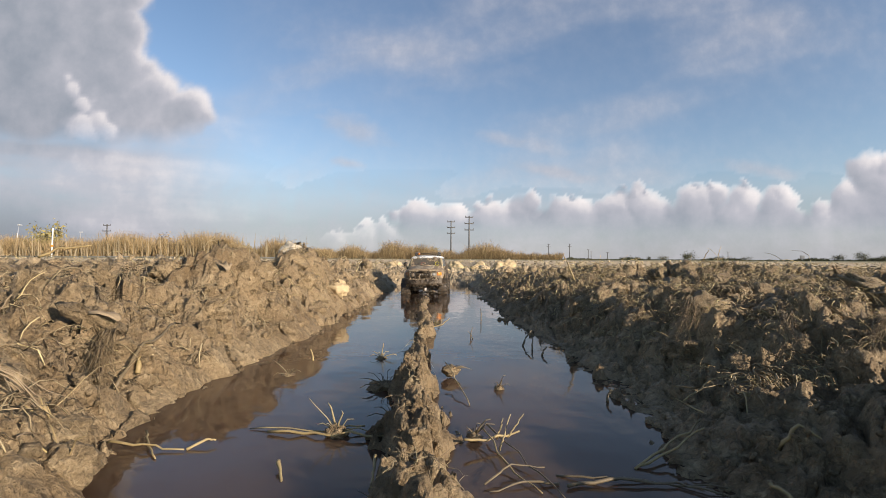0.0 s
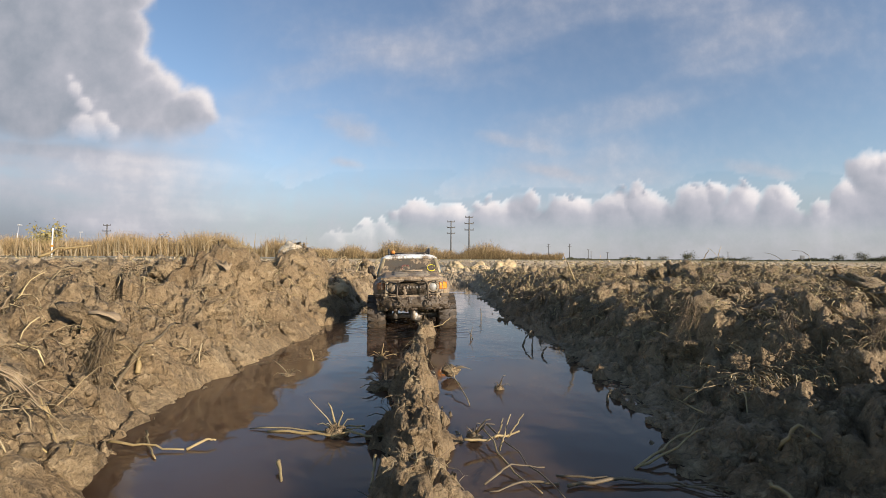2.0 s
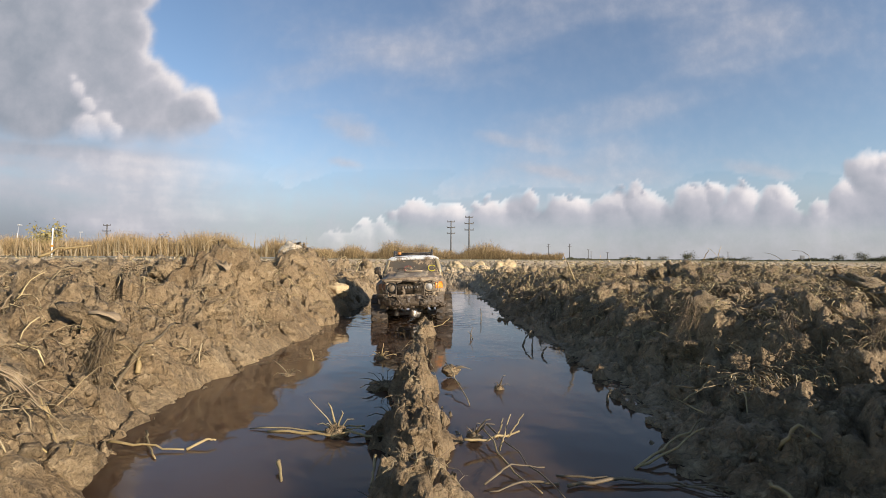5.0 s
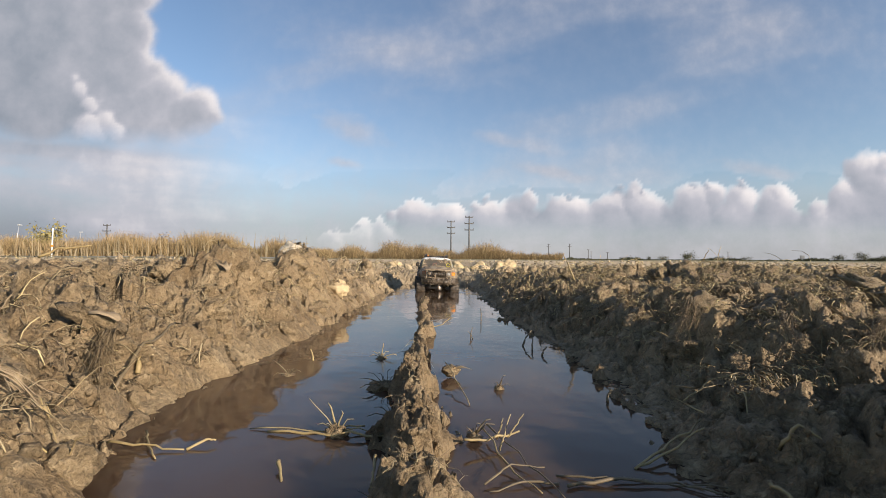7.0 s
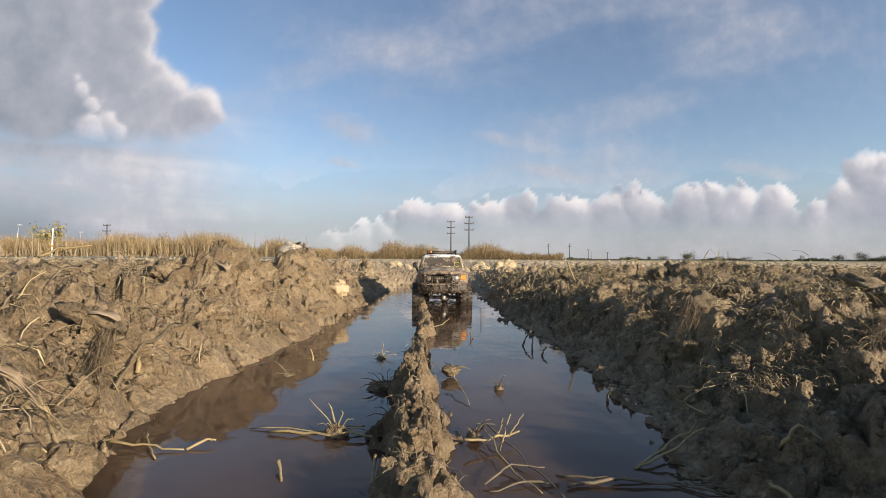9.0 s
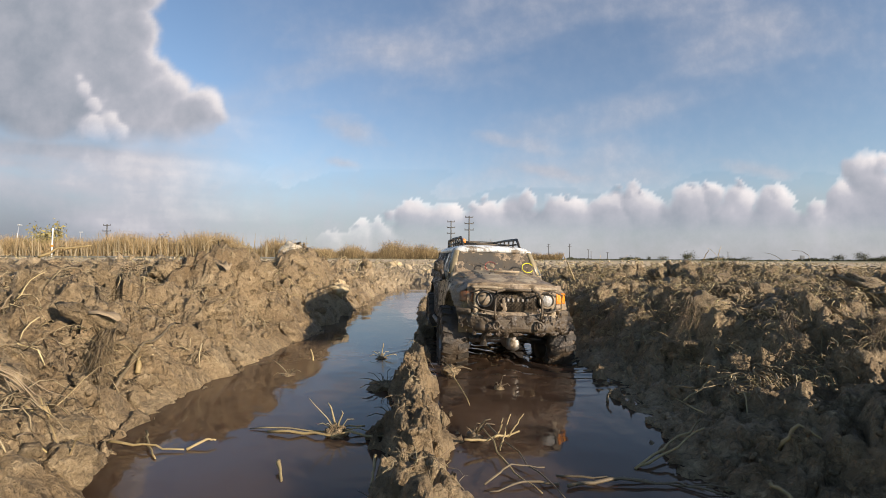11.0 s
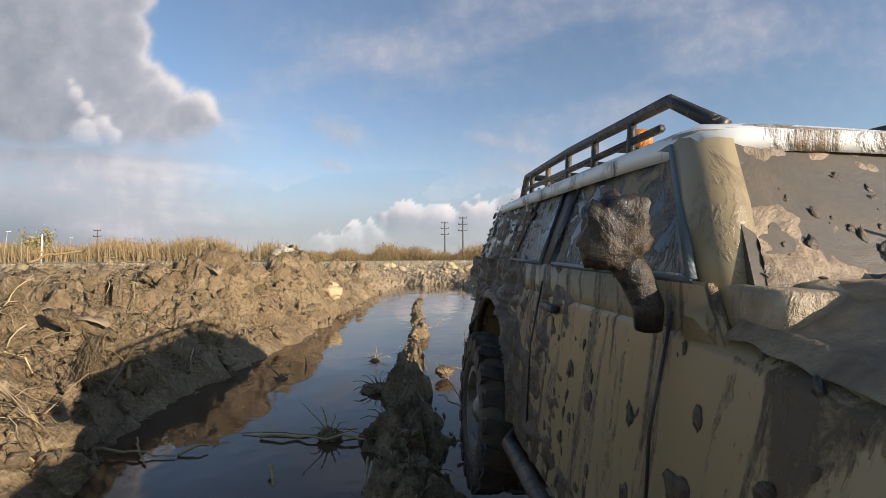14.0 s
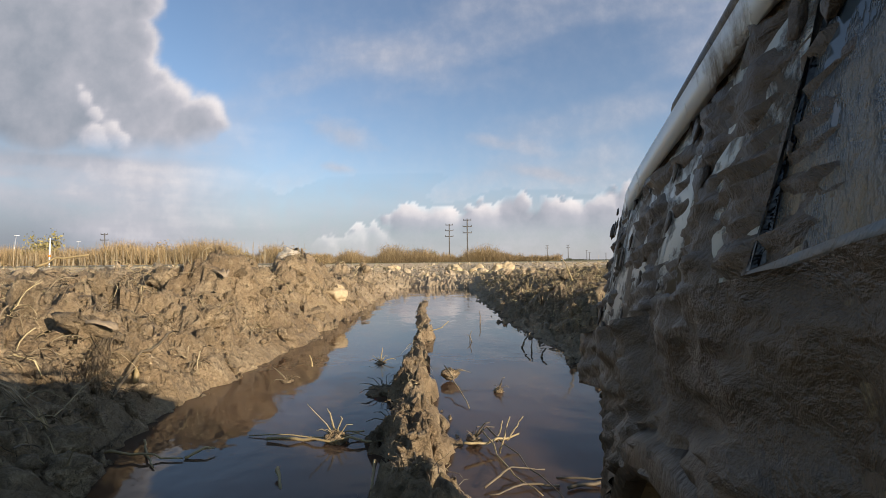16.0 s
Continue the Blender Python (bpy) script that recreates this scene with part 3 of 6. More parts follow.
    for a, b in zip(g, g[1:]):
        for i in range(nx):
            bm.faces.new((a[i], a[i + 1], b[i + 1], b[i]))
    ex = bmesh.ops.extrude_face_region(bm, geom=list(bm.faces))
    bmesh.ops.translate(bm, verts=[v for v in ex["geom"] if isinstance(v, bmesh.types.BMVert)], vec=(0, 0, -0.0065))
    bmesh.ops.recalc_face_normals(bm, faces=bm.faces)
    part("roof", bm, ROOF_WHITE, root, "white roof panel with mud clots")

    # roof rack
    rack = new("roof_rack")
    rack.parent = root
    tagged(rack, "black tube roof rack")
    for s in (-1, 1):
        bm = bmesh.new()
        tube(bm, [(s * 0.056, 0.116, 0.2115), (s * 0.0575, 0.146, 0.2295), (s * 0.0585, 0.25, 0.231), (s * 0.0575, 0.352, 0.230), (s * 0.056, 0.369, 0.214)], 0.0028, 8)
        part("side_rail", bm, BLACK, rack)
        bm = bmesh.new()
        tube(bm, [(s * 0.058, 0.15, 0.2195), (s * 0.058, 0.352, 0.2195)], 0.0018, 6)
        part("lower_rail", bm, BLACK, rack)
        for y in (0.175, 0.215, 0.255, 0.295, 0.335):
            bm = bmesh.new()
            tube(bm, [(s * 0.058, y, 0.2095), (s * 0.058, y, 0.2300)], 0.002, 6)
            part("rack_post", bm, BLACK, rack)
    for y, z in ((0.352, 0.2300),):
        bm = bmesh.new()
        tube(bm, [(-0.0575, y, z), (0.0575, y, z)], 0.0026, 8)
        part("end_rail", bm, BLACK, rack)
    for y in (0.19, 0.23, 0.27, 0.31):
        bm = bmesh.new()
        tube(bm, [(-0.057, y, 0.2195), (0.057, y, 0.2195)], 0.0018, 6)
        part("cross_bar", bm, BLACK, rack)
    bm = bmesh.new()
    lathe(bm, [(0.0, 0.0062), (0.006, 0.0062), (0.009, 0.004)], 14, "z", (-0.046, 0.19, 0.2205))
    part("beacon", bm, AMBER, rack, "orange beacon lens")

    # front: grille, lamps, bull bar, bumper
    bm = bmesh.new()
    for x0, x1, z0, z1 in ((-0.068, 0.068, 0.1415, 0.1455), (-0.068, 0.068, 0.0995, 0.104)):
        box(bm, x0, x1, -0.079, -0.066, z0, z1, 0.0015)
    for s in (-1, 1):
        box(bm, s * 0.0605 - 0.004, s * 0.0605 + 0.004, -0.077, -0.066, 0.103, 0.142, 0.0015)
    face = part("grille_surround", bm, PAINT_LIT, root, "muddy grille surround")
    bm = bmesh.new()
    box(bm, -0.058, 0.058, -0.0735, -0.068, 0.103, 0.143)
    part("grille_backing", bm, BLACK, face)
    bm = bmesh.new()
    for i in range(34):
        x = -0.036 + i * 0.0022
        for k in (-0.011, 0.011):
            if abs(x + k) < 0.037:
                tube(bm, [(x, -0.0743, 0.110), (x + k, -0.0743, 0.136)], 0.00032, 4)
    part("grille_mesh", bm, BUMPER, face, "fine grey grille mesh")
    for x in (-0.019, -0.0115, -0.004, 0.0035, 0.011, 0.0185):
        bm = bmesh.new()
        box(bm, x - 0.0016, x + 0.0016, -0.0768, -0.0752, 0.1225, 0.1275, 0.0004, 1)
        part("badge_bar", bm, LETTER, face)
    for s in (-1, 1):
        bm = bmesh.new()
        lathe(bm, [(-0.0775, 0.0128), (-0.0795, 0.0118), (-0.0790, 0.0102), (-0.0745, 0.0098), (-0.0745, 0.0128)], 28, "y", (s * 0.049, 0, 0.1255), True)
        lamp = part("headlight", bm, BLACK if s < 0 else PAINT_LIT, root)
        bm = bmesh.new()
        lathe(bm, [(-0.074, 0.0104), (-0.0765, 0.0102), (-0.0785, 0.0075), (-0.0795, 0.004), (-0.080, 0.0008)], 24, "y", (s * 0.049, 0, 0.1255))
        part("lens", bm, LAMP if s > 0 else LAMP_DIRTY, lamp, "round clear headlight lens")
        bm = bmesh.new()
        box(bm, -0.0115, 0.0115, -0.004, 0.004, -0.0085, 0.0085, 0.002)
        amber = part("turn_signal", bm, AMBER if s > 0 else AMBER_DIRTY, root, "amber turn-signal lens")
        amber.location = (s * 0.0735, -0.0635, 0.1285)
        amber.rotation_euler = (0, 0, s * radians(36))
        # corner of the front wing beside the lamp
        bm = bmesh.new()
        box(bm, -0.012, 0.012, -0.006, 0.006, -0.004, 0.004, 0.002)
        wing = part("wing_corner", bm, BUMPER, root)
        wing.location = (s * 0.077, -0.064, 0.106)
        wing.rotation_euler = (0, 0, s * radians(32))
    # bumper: three faceted pieces in one
    bm = bmesh.new()
    prof = [(-0.088, 0.078), (-0.091, 0.084), (-0.091, 0.096), (-0.086, 0.100), (-0.062, 0.100), (-0.062, 0.078)]
    stations = [(-0.078, 0.022), (-0.056, 0.006), (-0.03, 0.0), (0.03, 0.0), (0.056, 0.006), (0.078, 0.022)]
    rows = []
    for x, dy in stations:
        lift = 0.006 if abs(x) > 0.07 else 0
        rows.append([bm.verts.new((x, y + dy, z + (lift if z < 0.09 else 0))) for y, z in prof])
    for u, v in zip(rows, rows[1:]):
        for i in range(len(prof)):
            j = (i + 1) % len(prof)
            bm.faces.new((u[i], u[j], v[j], v[i]))
    bm.faces.new(rows[0][::-1])
    bm.faces.new(rows[-1])
    bmesh.ops.recalc_face_normals(bm, faces=bm.faces)
    bmesh.ops.subdivide_edges(bm, edges=list(bm.edges), cuts=7, use_grid_fill=True)
    for v in bm.verts:
        w = noise.noise(v.co * 70) * 0.0022 + noise.noise(v.co * 190) * 0.0014 + noise.noise(v.co * 420) * 0.0006
        v.co += Vector((0, -1, 0.25)) * w + Vector((0, 0, -1)) * max(0, noise.noise(v.co * 110)) * 0.003 * (v.co.z < 0.085)
    bumper = part("bumper", bm, BUMPER, root, "steel front bumper thick with mud")
    # caked mud hanging on the bumper, thickest at the ends and lower lip
    rng = random.Random(31)
    bm = bmesh.new()
    for i in range(60):
        cx = rng.choice((rng.uniform(-0.085, 0.085), rng.uniform(0.055, 0.088), rng.uniform(-0.03, 0.01)))
        cz = rng.choice((rng.uniform(0.072, 0.079), rng.uniform(0.074, 0.098)))
        cy = -0.084 + 0.020 * max(0, (abs(cx) - 0.045) / 0.04) ** 1.3
        r = rng.uniform(0.0018, 0.0050)
        got = bmesh.ops.create_icosphere(bm, subdivisions=3, radius=1)
        o = Vector((i * 2.3, i * 1.1, 0))
        for v in got["verts"]:
            q = v.co.copy()
            k = 1 + 0.6 * noise.noise(q * 1.6 + o) + 0.35 * noise.noise(q * 4 + o)
            v.co = Vector((cx + q.x * r * k * 1.3, cy + 0.002 + q.y * r * k * 0.55, cz + q.z * r * k))
    tagged(part("caked_mud", bm, CAKE, bumper, "wet brown mud caked on the bumper"), kind="stuff")
    bar = new("bull_bar")
    bar.parent = root
    tagged(bar, "thin tube bull bar in front of the grille")
    for s in (-1, 1):
        bm = bmesh.new()
        tube(bm, [(s * 0.034, -0.088, 0.092), (s * 0.036, -0.096, 0.108), (s * 0.036, -0.095, 0.128), (s * 0.031, -0.091, 0.1385), (s * 0.02, -0.089, 0.1415)], 0.0019, 8)
        part("upright", bm, BUMPER, bar)
        bm = bmesh.new()
        tube(bm, [(s * 0.036, -0.096, 0.108), (s * 0.054, -0.092, 0.1105), (s * 0.070, -0.084, 0.116), (s * 0.071, -0.083, 0.135), (s * 0.055, -0.090, 0.141), (s * 0.036, -0.094, 0.137)], 0.0014, 7)
        part("lamp_hoop", bm, BUMPER, bar)
    bm = bmesh.new()
    tube(bm, [(-0.02, -0.089, 0.1415), (0.02, -0.089, 0.1415)], 0.0019, 8)
    part("top_rail", bm, BUMPER, bar)
    for s in (-1, 1):
        bm = bmesh.new()
        ring = [(s * 0.033 + 0.0048 * math.cos(a), -0.0955, 0.0885 + 0.0062 * math.sin(a)) for a in (2 * math.pi * i / 12 for i in range(13))]
        tube(bm, ring, 0.0017, 6)
        part("shackle", bm, BUMPER, bumper)

    # loops of cord lying on the cowl
    for s, mt, lab in ((1, YELLOW, "yellow cord loop"), (-1, RED, "dull red cord loop")):
        bm = bmesh.new()
        c = Vector((0.057 if s > 0 else -0.012, 0.060, 0.174))
        tube(bm, [c + Vector((0.0105 * math.cos(a), 0.004 * math.sin(a), 0.0085 * math.sin(a))) for a in (0.5 + 5.2 * i / 18 for i in range(19))], 0.0009, 6)
        part("cord_loop", bm, mt, root, lab)

    # chassis, axles, shocks, links
    bm = bmesh.new()
    for s in (-1, 1):
        box(bm, s * 0.03 - 0.004, s * 0.03 + 0.004, -0.06, 0.38, 0.082, 0.096, 0.001)
    part("chassis_rail", bm, BLACK, root)
    bm = bmesh.new()
    box(bm, -0.03, 0.03, 0.11, 0.19, 0.068, 0.092, 0.004)
    part("gearbox", bm, BLACK, root)
    for cy in (0.0, BASE_Y):
        bm = bmesh.new()
        tube(bm, [(-0.078, cy, 0.053), (0.078, cy, 0.053)], 0.0065, 10)
        axle = part("axle", bm, STEEL, root, "grey axle tube with round differential")
        bm = bmesh.new()
        lathe(bm, [(-0.021, 0.006), (-0.016, 0.014), (0.0, 0.0165), (0.014, 0.014), (0.021, 0.006)], 18, "y", (0.012, cy, 0.053))
        part("differential", bm, STEEL, axle)
        for s in (-1, 1):
            bm = bmesh.new()
            tube(bm, [(s * 0.056, cy + 0.012, 0.058), (s * 0.046, cy + 0.014, 0.082)], 0.0052, 10)
            tube(bm, [(s * 0.046, cy + 0.014, 0.082), (s * 0.04, cy + 0.016, 0.112)], 0.0036, 8)
            part("shock", bm, STEEL, root, "bright metal shock absorber")
            bm = bmesh.new()
            e = 0.12 if cy == 0 else BASE_Y - 0.12
            tube(bm, [(s * 0.05, cy, 0.047), (s * 0.024, e, 0.075)], 0.0028, 8)
            part("link_rod", bm, STEEL, root)
    bm = bmesh.new()
    lathe(bm, [(0.046, 0.009), (0.048, 0.0105), (0.058, 0.0108), (0.060, 0.0098), (0.074, 0.0098), (0.076, 0.006)], 20, "z", (0.004, -0.052, 0))
    part("winch_motor", bm, STEEL, root, "bright ribbed motor can hung under the bumper")
    bm = bmesh.new()
    tube(bm, [(-0.042, -0.046, 0.050), (-0.038, -0.044, 0.078)], 0.0060, 12, 0.0052)
    part("bump_stop", bm, STEEL, root, "bright metal cylinder behind the bumper")
    bm = bmesh.new()
    tube(bm, [(-0.07, -0.022, 0.056), (0.02, -0.024, 0.060), (0.07, -0.022, 0.056)], 0.0024, 8)
    part("steering_rod", bm, STEEL, root)

    # wheels
    wheels = []
    for cy in (0.0, BASE_Y):
        for s in (-1, 1):
            bm = bmesh.new()
            lathe(bm, [(-0.010, 0.012), (0.012, 0.012), (0.016, 0.009), (0.019, 0.004)] if s > 0 else [(0.010, 0.012), (-0.012, 0.012), (-0.016, 0.009), (-0.019, 0.004)], 14, "x")
            wheel = part("wheel", bm, RIM, root, "chunky mud-terrain wheel")
            wheel.location = (s * TRACK, cy, TYRE_R)
            bm = bmesh.new()
            h = TYRE_W / 2
            lathe(bm, [(-h + 0.004, 0.029), (-h, 0.034), (-h, 0.043), (-h + 0.004, 0.0485), (-h + 0.012, 0.050), (h - 0.012, 0.050),
                       (h - 0.004, 0.0485), (h, 0.043), (h, 0.034), (h - 0.004, 0.029)], 40, "x", (0, 0, 0), True)
            part("tyre", bm, RUBBER, wheel, "black tyre packed with mud", True)
            bm = bmesh.new()
            for i in range(20):
                a = 2 * math.pi * i / 20
                for side in (-1, 1):
                    b = a + (math.pi / 20 if side > 0 else 0)
                    m = Matrix.Rotation(b, 4, "X") @ Matrix.Translation((side * 0.0125, 0, 0.0508)) @ Matrix.Rotation(side * 0.25, 4, "Z") @ Matrix.Diagonal((0.0165, 0.0085, 0.0056, 1))
                    bmesh.ops.create_cube(bm, size=1, matrix=m)
                    m = Matrix.Rotation(b, 4, "X") @ Matrix.Translation((side * (h - 0.0008), 0, 0.0462)) @ Matrix.Diagonal((0.0035, 0.008, 0.010, 1))
                    bmesh.ops.create_cube(bm, size=1, matrix=m)
            coat = bmesh.new()
            rings = []
            for i in range(56):
                a = 2 * math.pi * i / 56
                ring = []
                for x, r in ((-h - 0.0006, 0.040), (-h - 0.0004, 0.047), (-h + 0.004, 0.0505), (-0.011, 0.0522), (-0.004, 0.0522), (0.004, 0.0522), (0.011, 0.0522), (h - 0.004, 0.0505), (h + 0.0004, 0.047), (h + 0.0006, 0.040)):
                    q = Vector((x, math.cos(a) * r, math.sin(a) * r))
                    k = 1 + 0.055 * noise.noise(q * 60 + Vector((cy * 9 + s, 0, 0))) + 0.04 * noise.noise(q * 160)
                    ring.append(coat.verts.new((x * (1 + 0.05 * noise.noise(q * 90)), q.y * k, q.z * k)))
                rings.append(ring)
            for u, v in zip(rings, rings[1:] + rings[:1]):
                for i in range(9):
                    coat.faces.new((u[i], u[i + 1], v[i + 1], v[i]))
            bmesh.ops.recalc_face_normals(coat, faces=coat.faces)
            tagged(part("mud_coat", coat, CAKE, wheel, "wet mud filling the tread"), kind="stuff")
            tagged(part("tread", bm, RUBBER, wheel, "chunky tread lugs packed with mud", False), kind="stuff")
            bm = bmesh.new()
            o = s * (h - 0.006)
            lathe(bm, [(o + s * 0.004, 0.030), (o + s * 0.004, 0.0265), (o - s * 0.006, 0.0245), (o - s * 0.006, 0.030)], 32, "x", (0, 0, 0), True)
            for i in range(6):
                m = Matrix.Rotation(2 * math.pi * i / 6, 4, "X") @ Matrix.Translation((o - s * 0.004, 0, 0.0165)) @ Matrix.Diagonal((0.005, 0.007, 0.022, 1))
                bmesh.ops.create_cube(bm, size=1, matrix=m)
            part("rim", bm, RIM, wheel, "six-spoke metal rim dulled by mud", False)
            wheels.append(wheel)

    # mud caked over the shell, thickest over the rear flank, in runs towards the front
    for s in (-1, 1):
        o = Vector((7.3 if s < 0 else 2.1, 0, 0))

        def flank(y, z):
            hit = skin.ray_cast(Vector((s * 0.2, y, z)), Vector((-s, 0, 0)))[0]
            x = abs(hit.x) if hit else 0.08
            if z > 0.141 and y > 0.075:
                x = max(x, 0.0902 - 0.0012 * (z - 0.141) / 0.0195)
            return Vector((s * x, y, z)), Vector((s, 0, 0))

        def flank_depth(y, z, p):
            if min(math.hypot(y - c, z - 0.070) for c in (0.0, BASE_Y)) < 0.0625:
                return -9
            back = min(1, max(0, (y - 0.13) / 0.13))
            low = min(1, max(0, (0.125 - z) / 0.06))
            rim = 0.0008 if min(math.hypot(y - c, z - 0.070) for c in (0.0, BASE_Y)) < 0.071 else 0
            return (0.0022 + 0.0030 * back) * clotted(p, o) - 0.0017 + 0.0031 * back + 0.0022 * min(1, max(0, (y - 0.22) / 0.06)) + 0.0010 * low + rim

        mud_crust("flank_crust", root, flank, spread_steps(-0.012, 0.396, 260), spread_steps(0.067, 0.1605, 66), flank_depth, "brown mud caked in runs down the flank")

        def cabin(y, h):
            return on_side(s, y, h) + Vector((s * 0.0003, 0, 0)), Vector((s * 0.96, 0, 0.28))

        def cabin_depth(y, h, p):
            back = min(1, max(0, (y - 0.185) / 0.07))
            return (0.0018 + 0.0026 * back) * clotted(p, o) - 0.0018 + 0.0018 * back - 0.0008 * h

        mud_crust("cabin_crust", root, cabin, spread_steps(0.125, 0.386, 190), spread_steps(0.02, 1.0, 38), cabin_depth, "splashes of brown mud over the rear cabin side")

        def wing(y, z):
            hit = skin.ray_cast(Vector((s * 0.2, y, z)), Vector((-s, 0, 0)))[0]
            return Vector((s * (abs(hit.x) if hit else 0.06), y, z)), Vector((s, -0.25, 0.1)).normalized()

        def wing_depth(y, z, p):
            if math.hypot(y, z - 0.070) < 0.0625:
                return -9
            return 0.0030 * clotted(p, o) + 0.0012

        mud_crust("wing_crust", root, wing, spread_steps(-0.058, -0.012, 26), spread_steps(0.090, 0.142, 28), wing_depth, "mud over the front wing, coloured as sunlit", CAKE_LIT)

    def bonnet(x, y):
        t = max(0, (y + 0.066) / 0.15)
        hit = skin.ray_cast(Vector((x, y, 0.3)), Vector((0, 0, -1)))[0]
        z = hit.z if hit else 0.1
        if y > -0.064:
            z = max(z, 0.1488 + 0.0175 * t ** 0.7 - 0.0045 * (x / 0.07) ** 2 - 0.5 * max(0, abs(x) - 0.064))
        return Vector((x, y, z)), Vector((0, -0.1, 1)).normalized()

    def bonnet_depth(x, y, p):
        return -9 if p.z < 0.125 else 0.0036 * (0.7 * noise.noise(p * 32) + 0.4 * noise.noise(p * 85) + 0.25 * noise.noise(p * 220)) + 0.0014

    mud_crust("hood_crust", root, bonnet, spread_steps(-0.088, 0.088, 76), spread_steps(-0.073, 0.070, 62), bonnet_depth, "mud smeared over the hood, coloured as sunlit", CAKE_LIT)

    def nose(x, z):
        return Vector((x, -0.0795 + 0.012 * (x / 0.07) ** 2, z)), Vector((0, -1, 0))

    def nose_depth(x, z, p):
        open_ = abs(x) < 0.063 and 0.106 < z < 0.139
        return 0.0038 * (0.8 * noise.noise(p * 45) + 0.5 * noise.noise(p * 130) + 0.2 * noise.noise(p * 300)) + (-0.0026 if open_ else 0.0016)

    mud_crust("nose_crust", root, nose, spread_steps(-0.074, 0.074, 90), spread_steps(0.096, 0.149, 34), nose_depth, "mud round the grille, coloured as sunlit", CAKE_LIT)

    def apron(x, z):
        y = -0.0885 + 0.022 * max(0, (abs(x) - 0.03) / 0.05) ** 1.3 + 0.3 * max(0, 0.082 - z)
        return Vector((x, y, z)), Vector((0, -1, 0.2)).normalized()

    def apron_depth(x, z, p):
        ragged = 0.010 * noise.noise(Vector((x * 60, 1.7, 0))) + 0.006 * noise.noise(Vector((x * 170, 4.1, 0)))
        return -9 if z < 0.081 + ragged else 0.0060 * (0.8 * noise.noise(p * 50) + 0.5 * noise.noise(p * 140) + 0.25 * noise.noise(p * 320)) + 0.0012

    mud_crust("bumper_crust", bumper, apron, spread_steps(-0.086, 0.086, 110), spread_steps(0.064, 0.103, 30), apron_depth, "wet brown mud hanging off the bumper")

    def screen_face(x, h):
        k = bw + (tw - bw) * h - 0.0115
        return Vector((x * k, by0 - 0.0023 + 0.0317 * h, zb + (zt - zb) * h)), Vector((0, -0.93, 0.36))

    def screen_depth(x, h, p):
        top = max(0, abs(h - 0.5) - 0.2) + max(0, abs(x) - 0.6) * 0.6
        return 0.0016 * (0.7 * noise.noise(p * 40) + 0.6 * noise.noise(p * 120) + 0.4 * noise.noise(p * 300)) - 0.0005 + 0.0018 * top

    mud_crust("screen_crust", screen, screen_face, spread_steps(-1, 1, 90), spread_steps(0.0, 1.0, 36), screen_depth, "mud smears on the windscreen, coloured as sunlit", CAKE_LIT)

    spots = []
    for _ in range(420):
        s = rng.choice((-1, 1))
        y = 0.40 - 0.37 * rng.random() ** 1.1
        z = 0.066 + 0.09 * rng.random() ** 1.4
        if min(math.hypot(y - c, z - 0.070) for c in (0.0, BASE_Y)) > 0.064:
            hit = skin.ray_cast(Vector((s * 0.2, y, z)), Vector((-s, 0, 0)))[0]
            if hit:
                spots.append((hit, (s, 0, 0)))
    for _ in range(170):
        s = rng.choice((-1, 1))
        y = 0.385 - 0.285 * rng.random() ** 1.6
        h = rng.random()
        spots.append((on_side(s, y, h) + Vector((s * 0.0008, 0, 0)), (s, 0, 0.3)))
    spatter("flank_spatter", root, spots, 0.0040, rng, "brown mud clots stuck to the flanks")
    spots = [((rng.uniform(-0.075, 0.075), rng.uniform(0.105, 0.375), 0.2105), (0, 0, 1)) for _ in range(110)]
    spots += [((rng.uniform(-0.066, 0.066), rng.uniform(-0.05, 0.08), 0.163), (0, 0, 1)) for _ in range(60)]
    for _ in range(120):
        h = rng.random()
        spots.append(((rng.uniform(-1, 1) * (bw + (tw - bw) * h - 0.01), by0 + (ty0 - by0) * h - 0.003, zb + (zt - zb) * h), (0, -1, 0.35)))
    spatter("top_spatter", root, spots, 0.003, rng, "mud flecks on hood, screen and roof")
    spots = []
    for _ in range(120):
        x = rng.uniform(-0.076, 0.076)
        spots.append(((x, -0.089 + 0.018 * max(0, (abs(x) - 0.045) / 0.03), rng.uniform(0.076, 0.101)), (0, -1, rng.uniform(-0.4, 0.6))))
    for _ in range(60):
        s = rng.choice((-1, 1))
        spots.append(((s * rng.uniform(0.028, 0.07), rng.uniform(-0.094, -0.086), rng.uniform(0.09, 0.112)), (0, -1, 0)))
    spatter("bumper_spatter", root, spots, 0.0030, rng, "thick mud packed on the bumper")
    return root, wheels


TRUCK, WHEELS = build_truck()

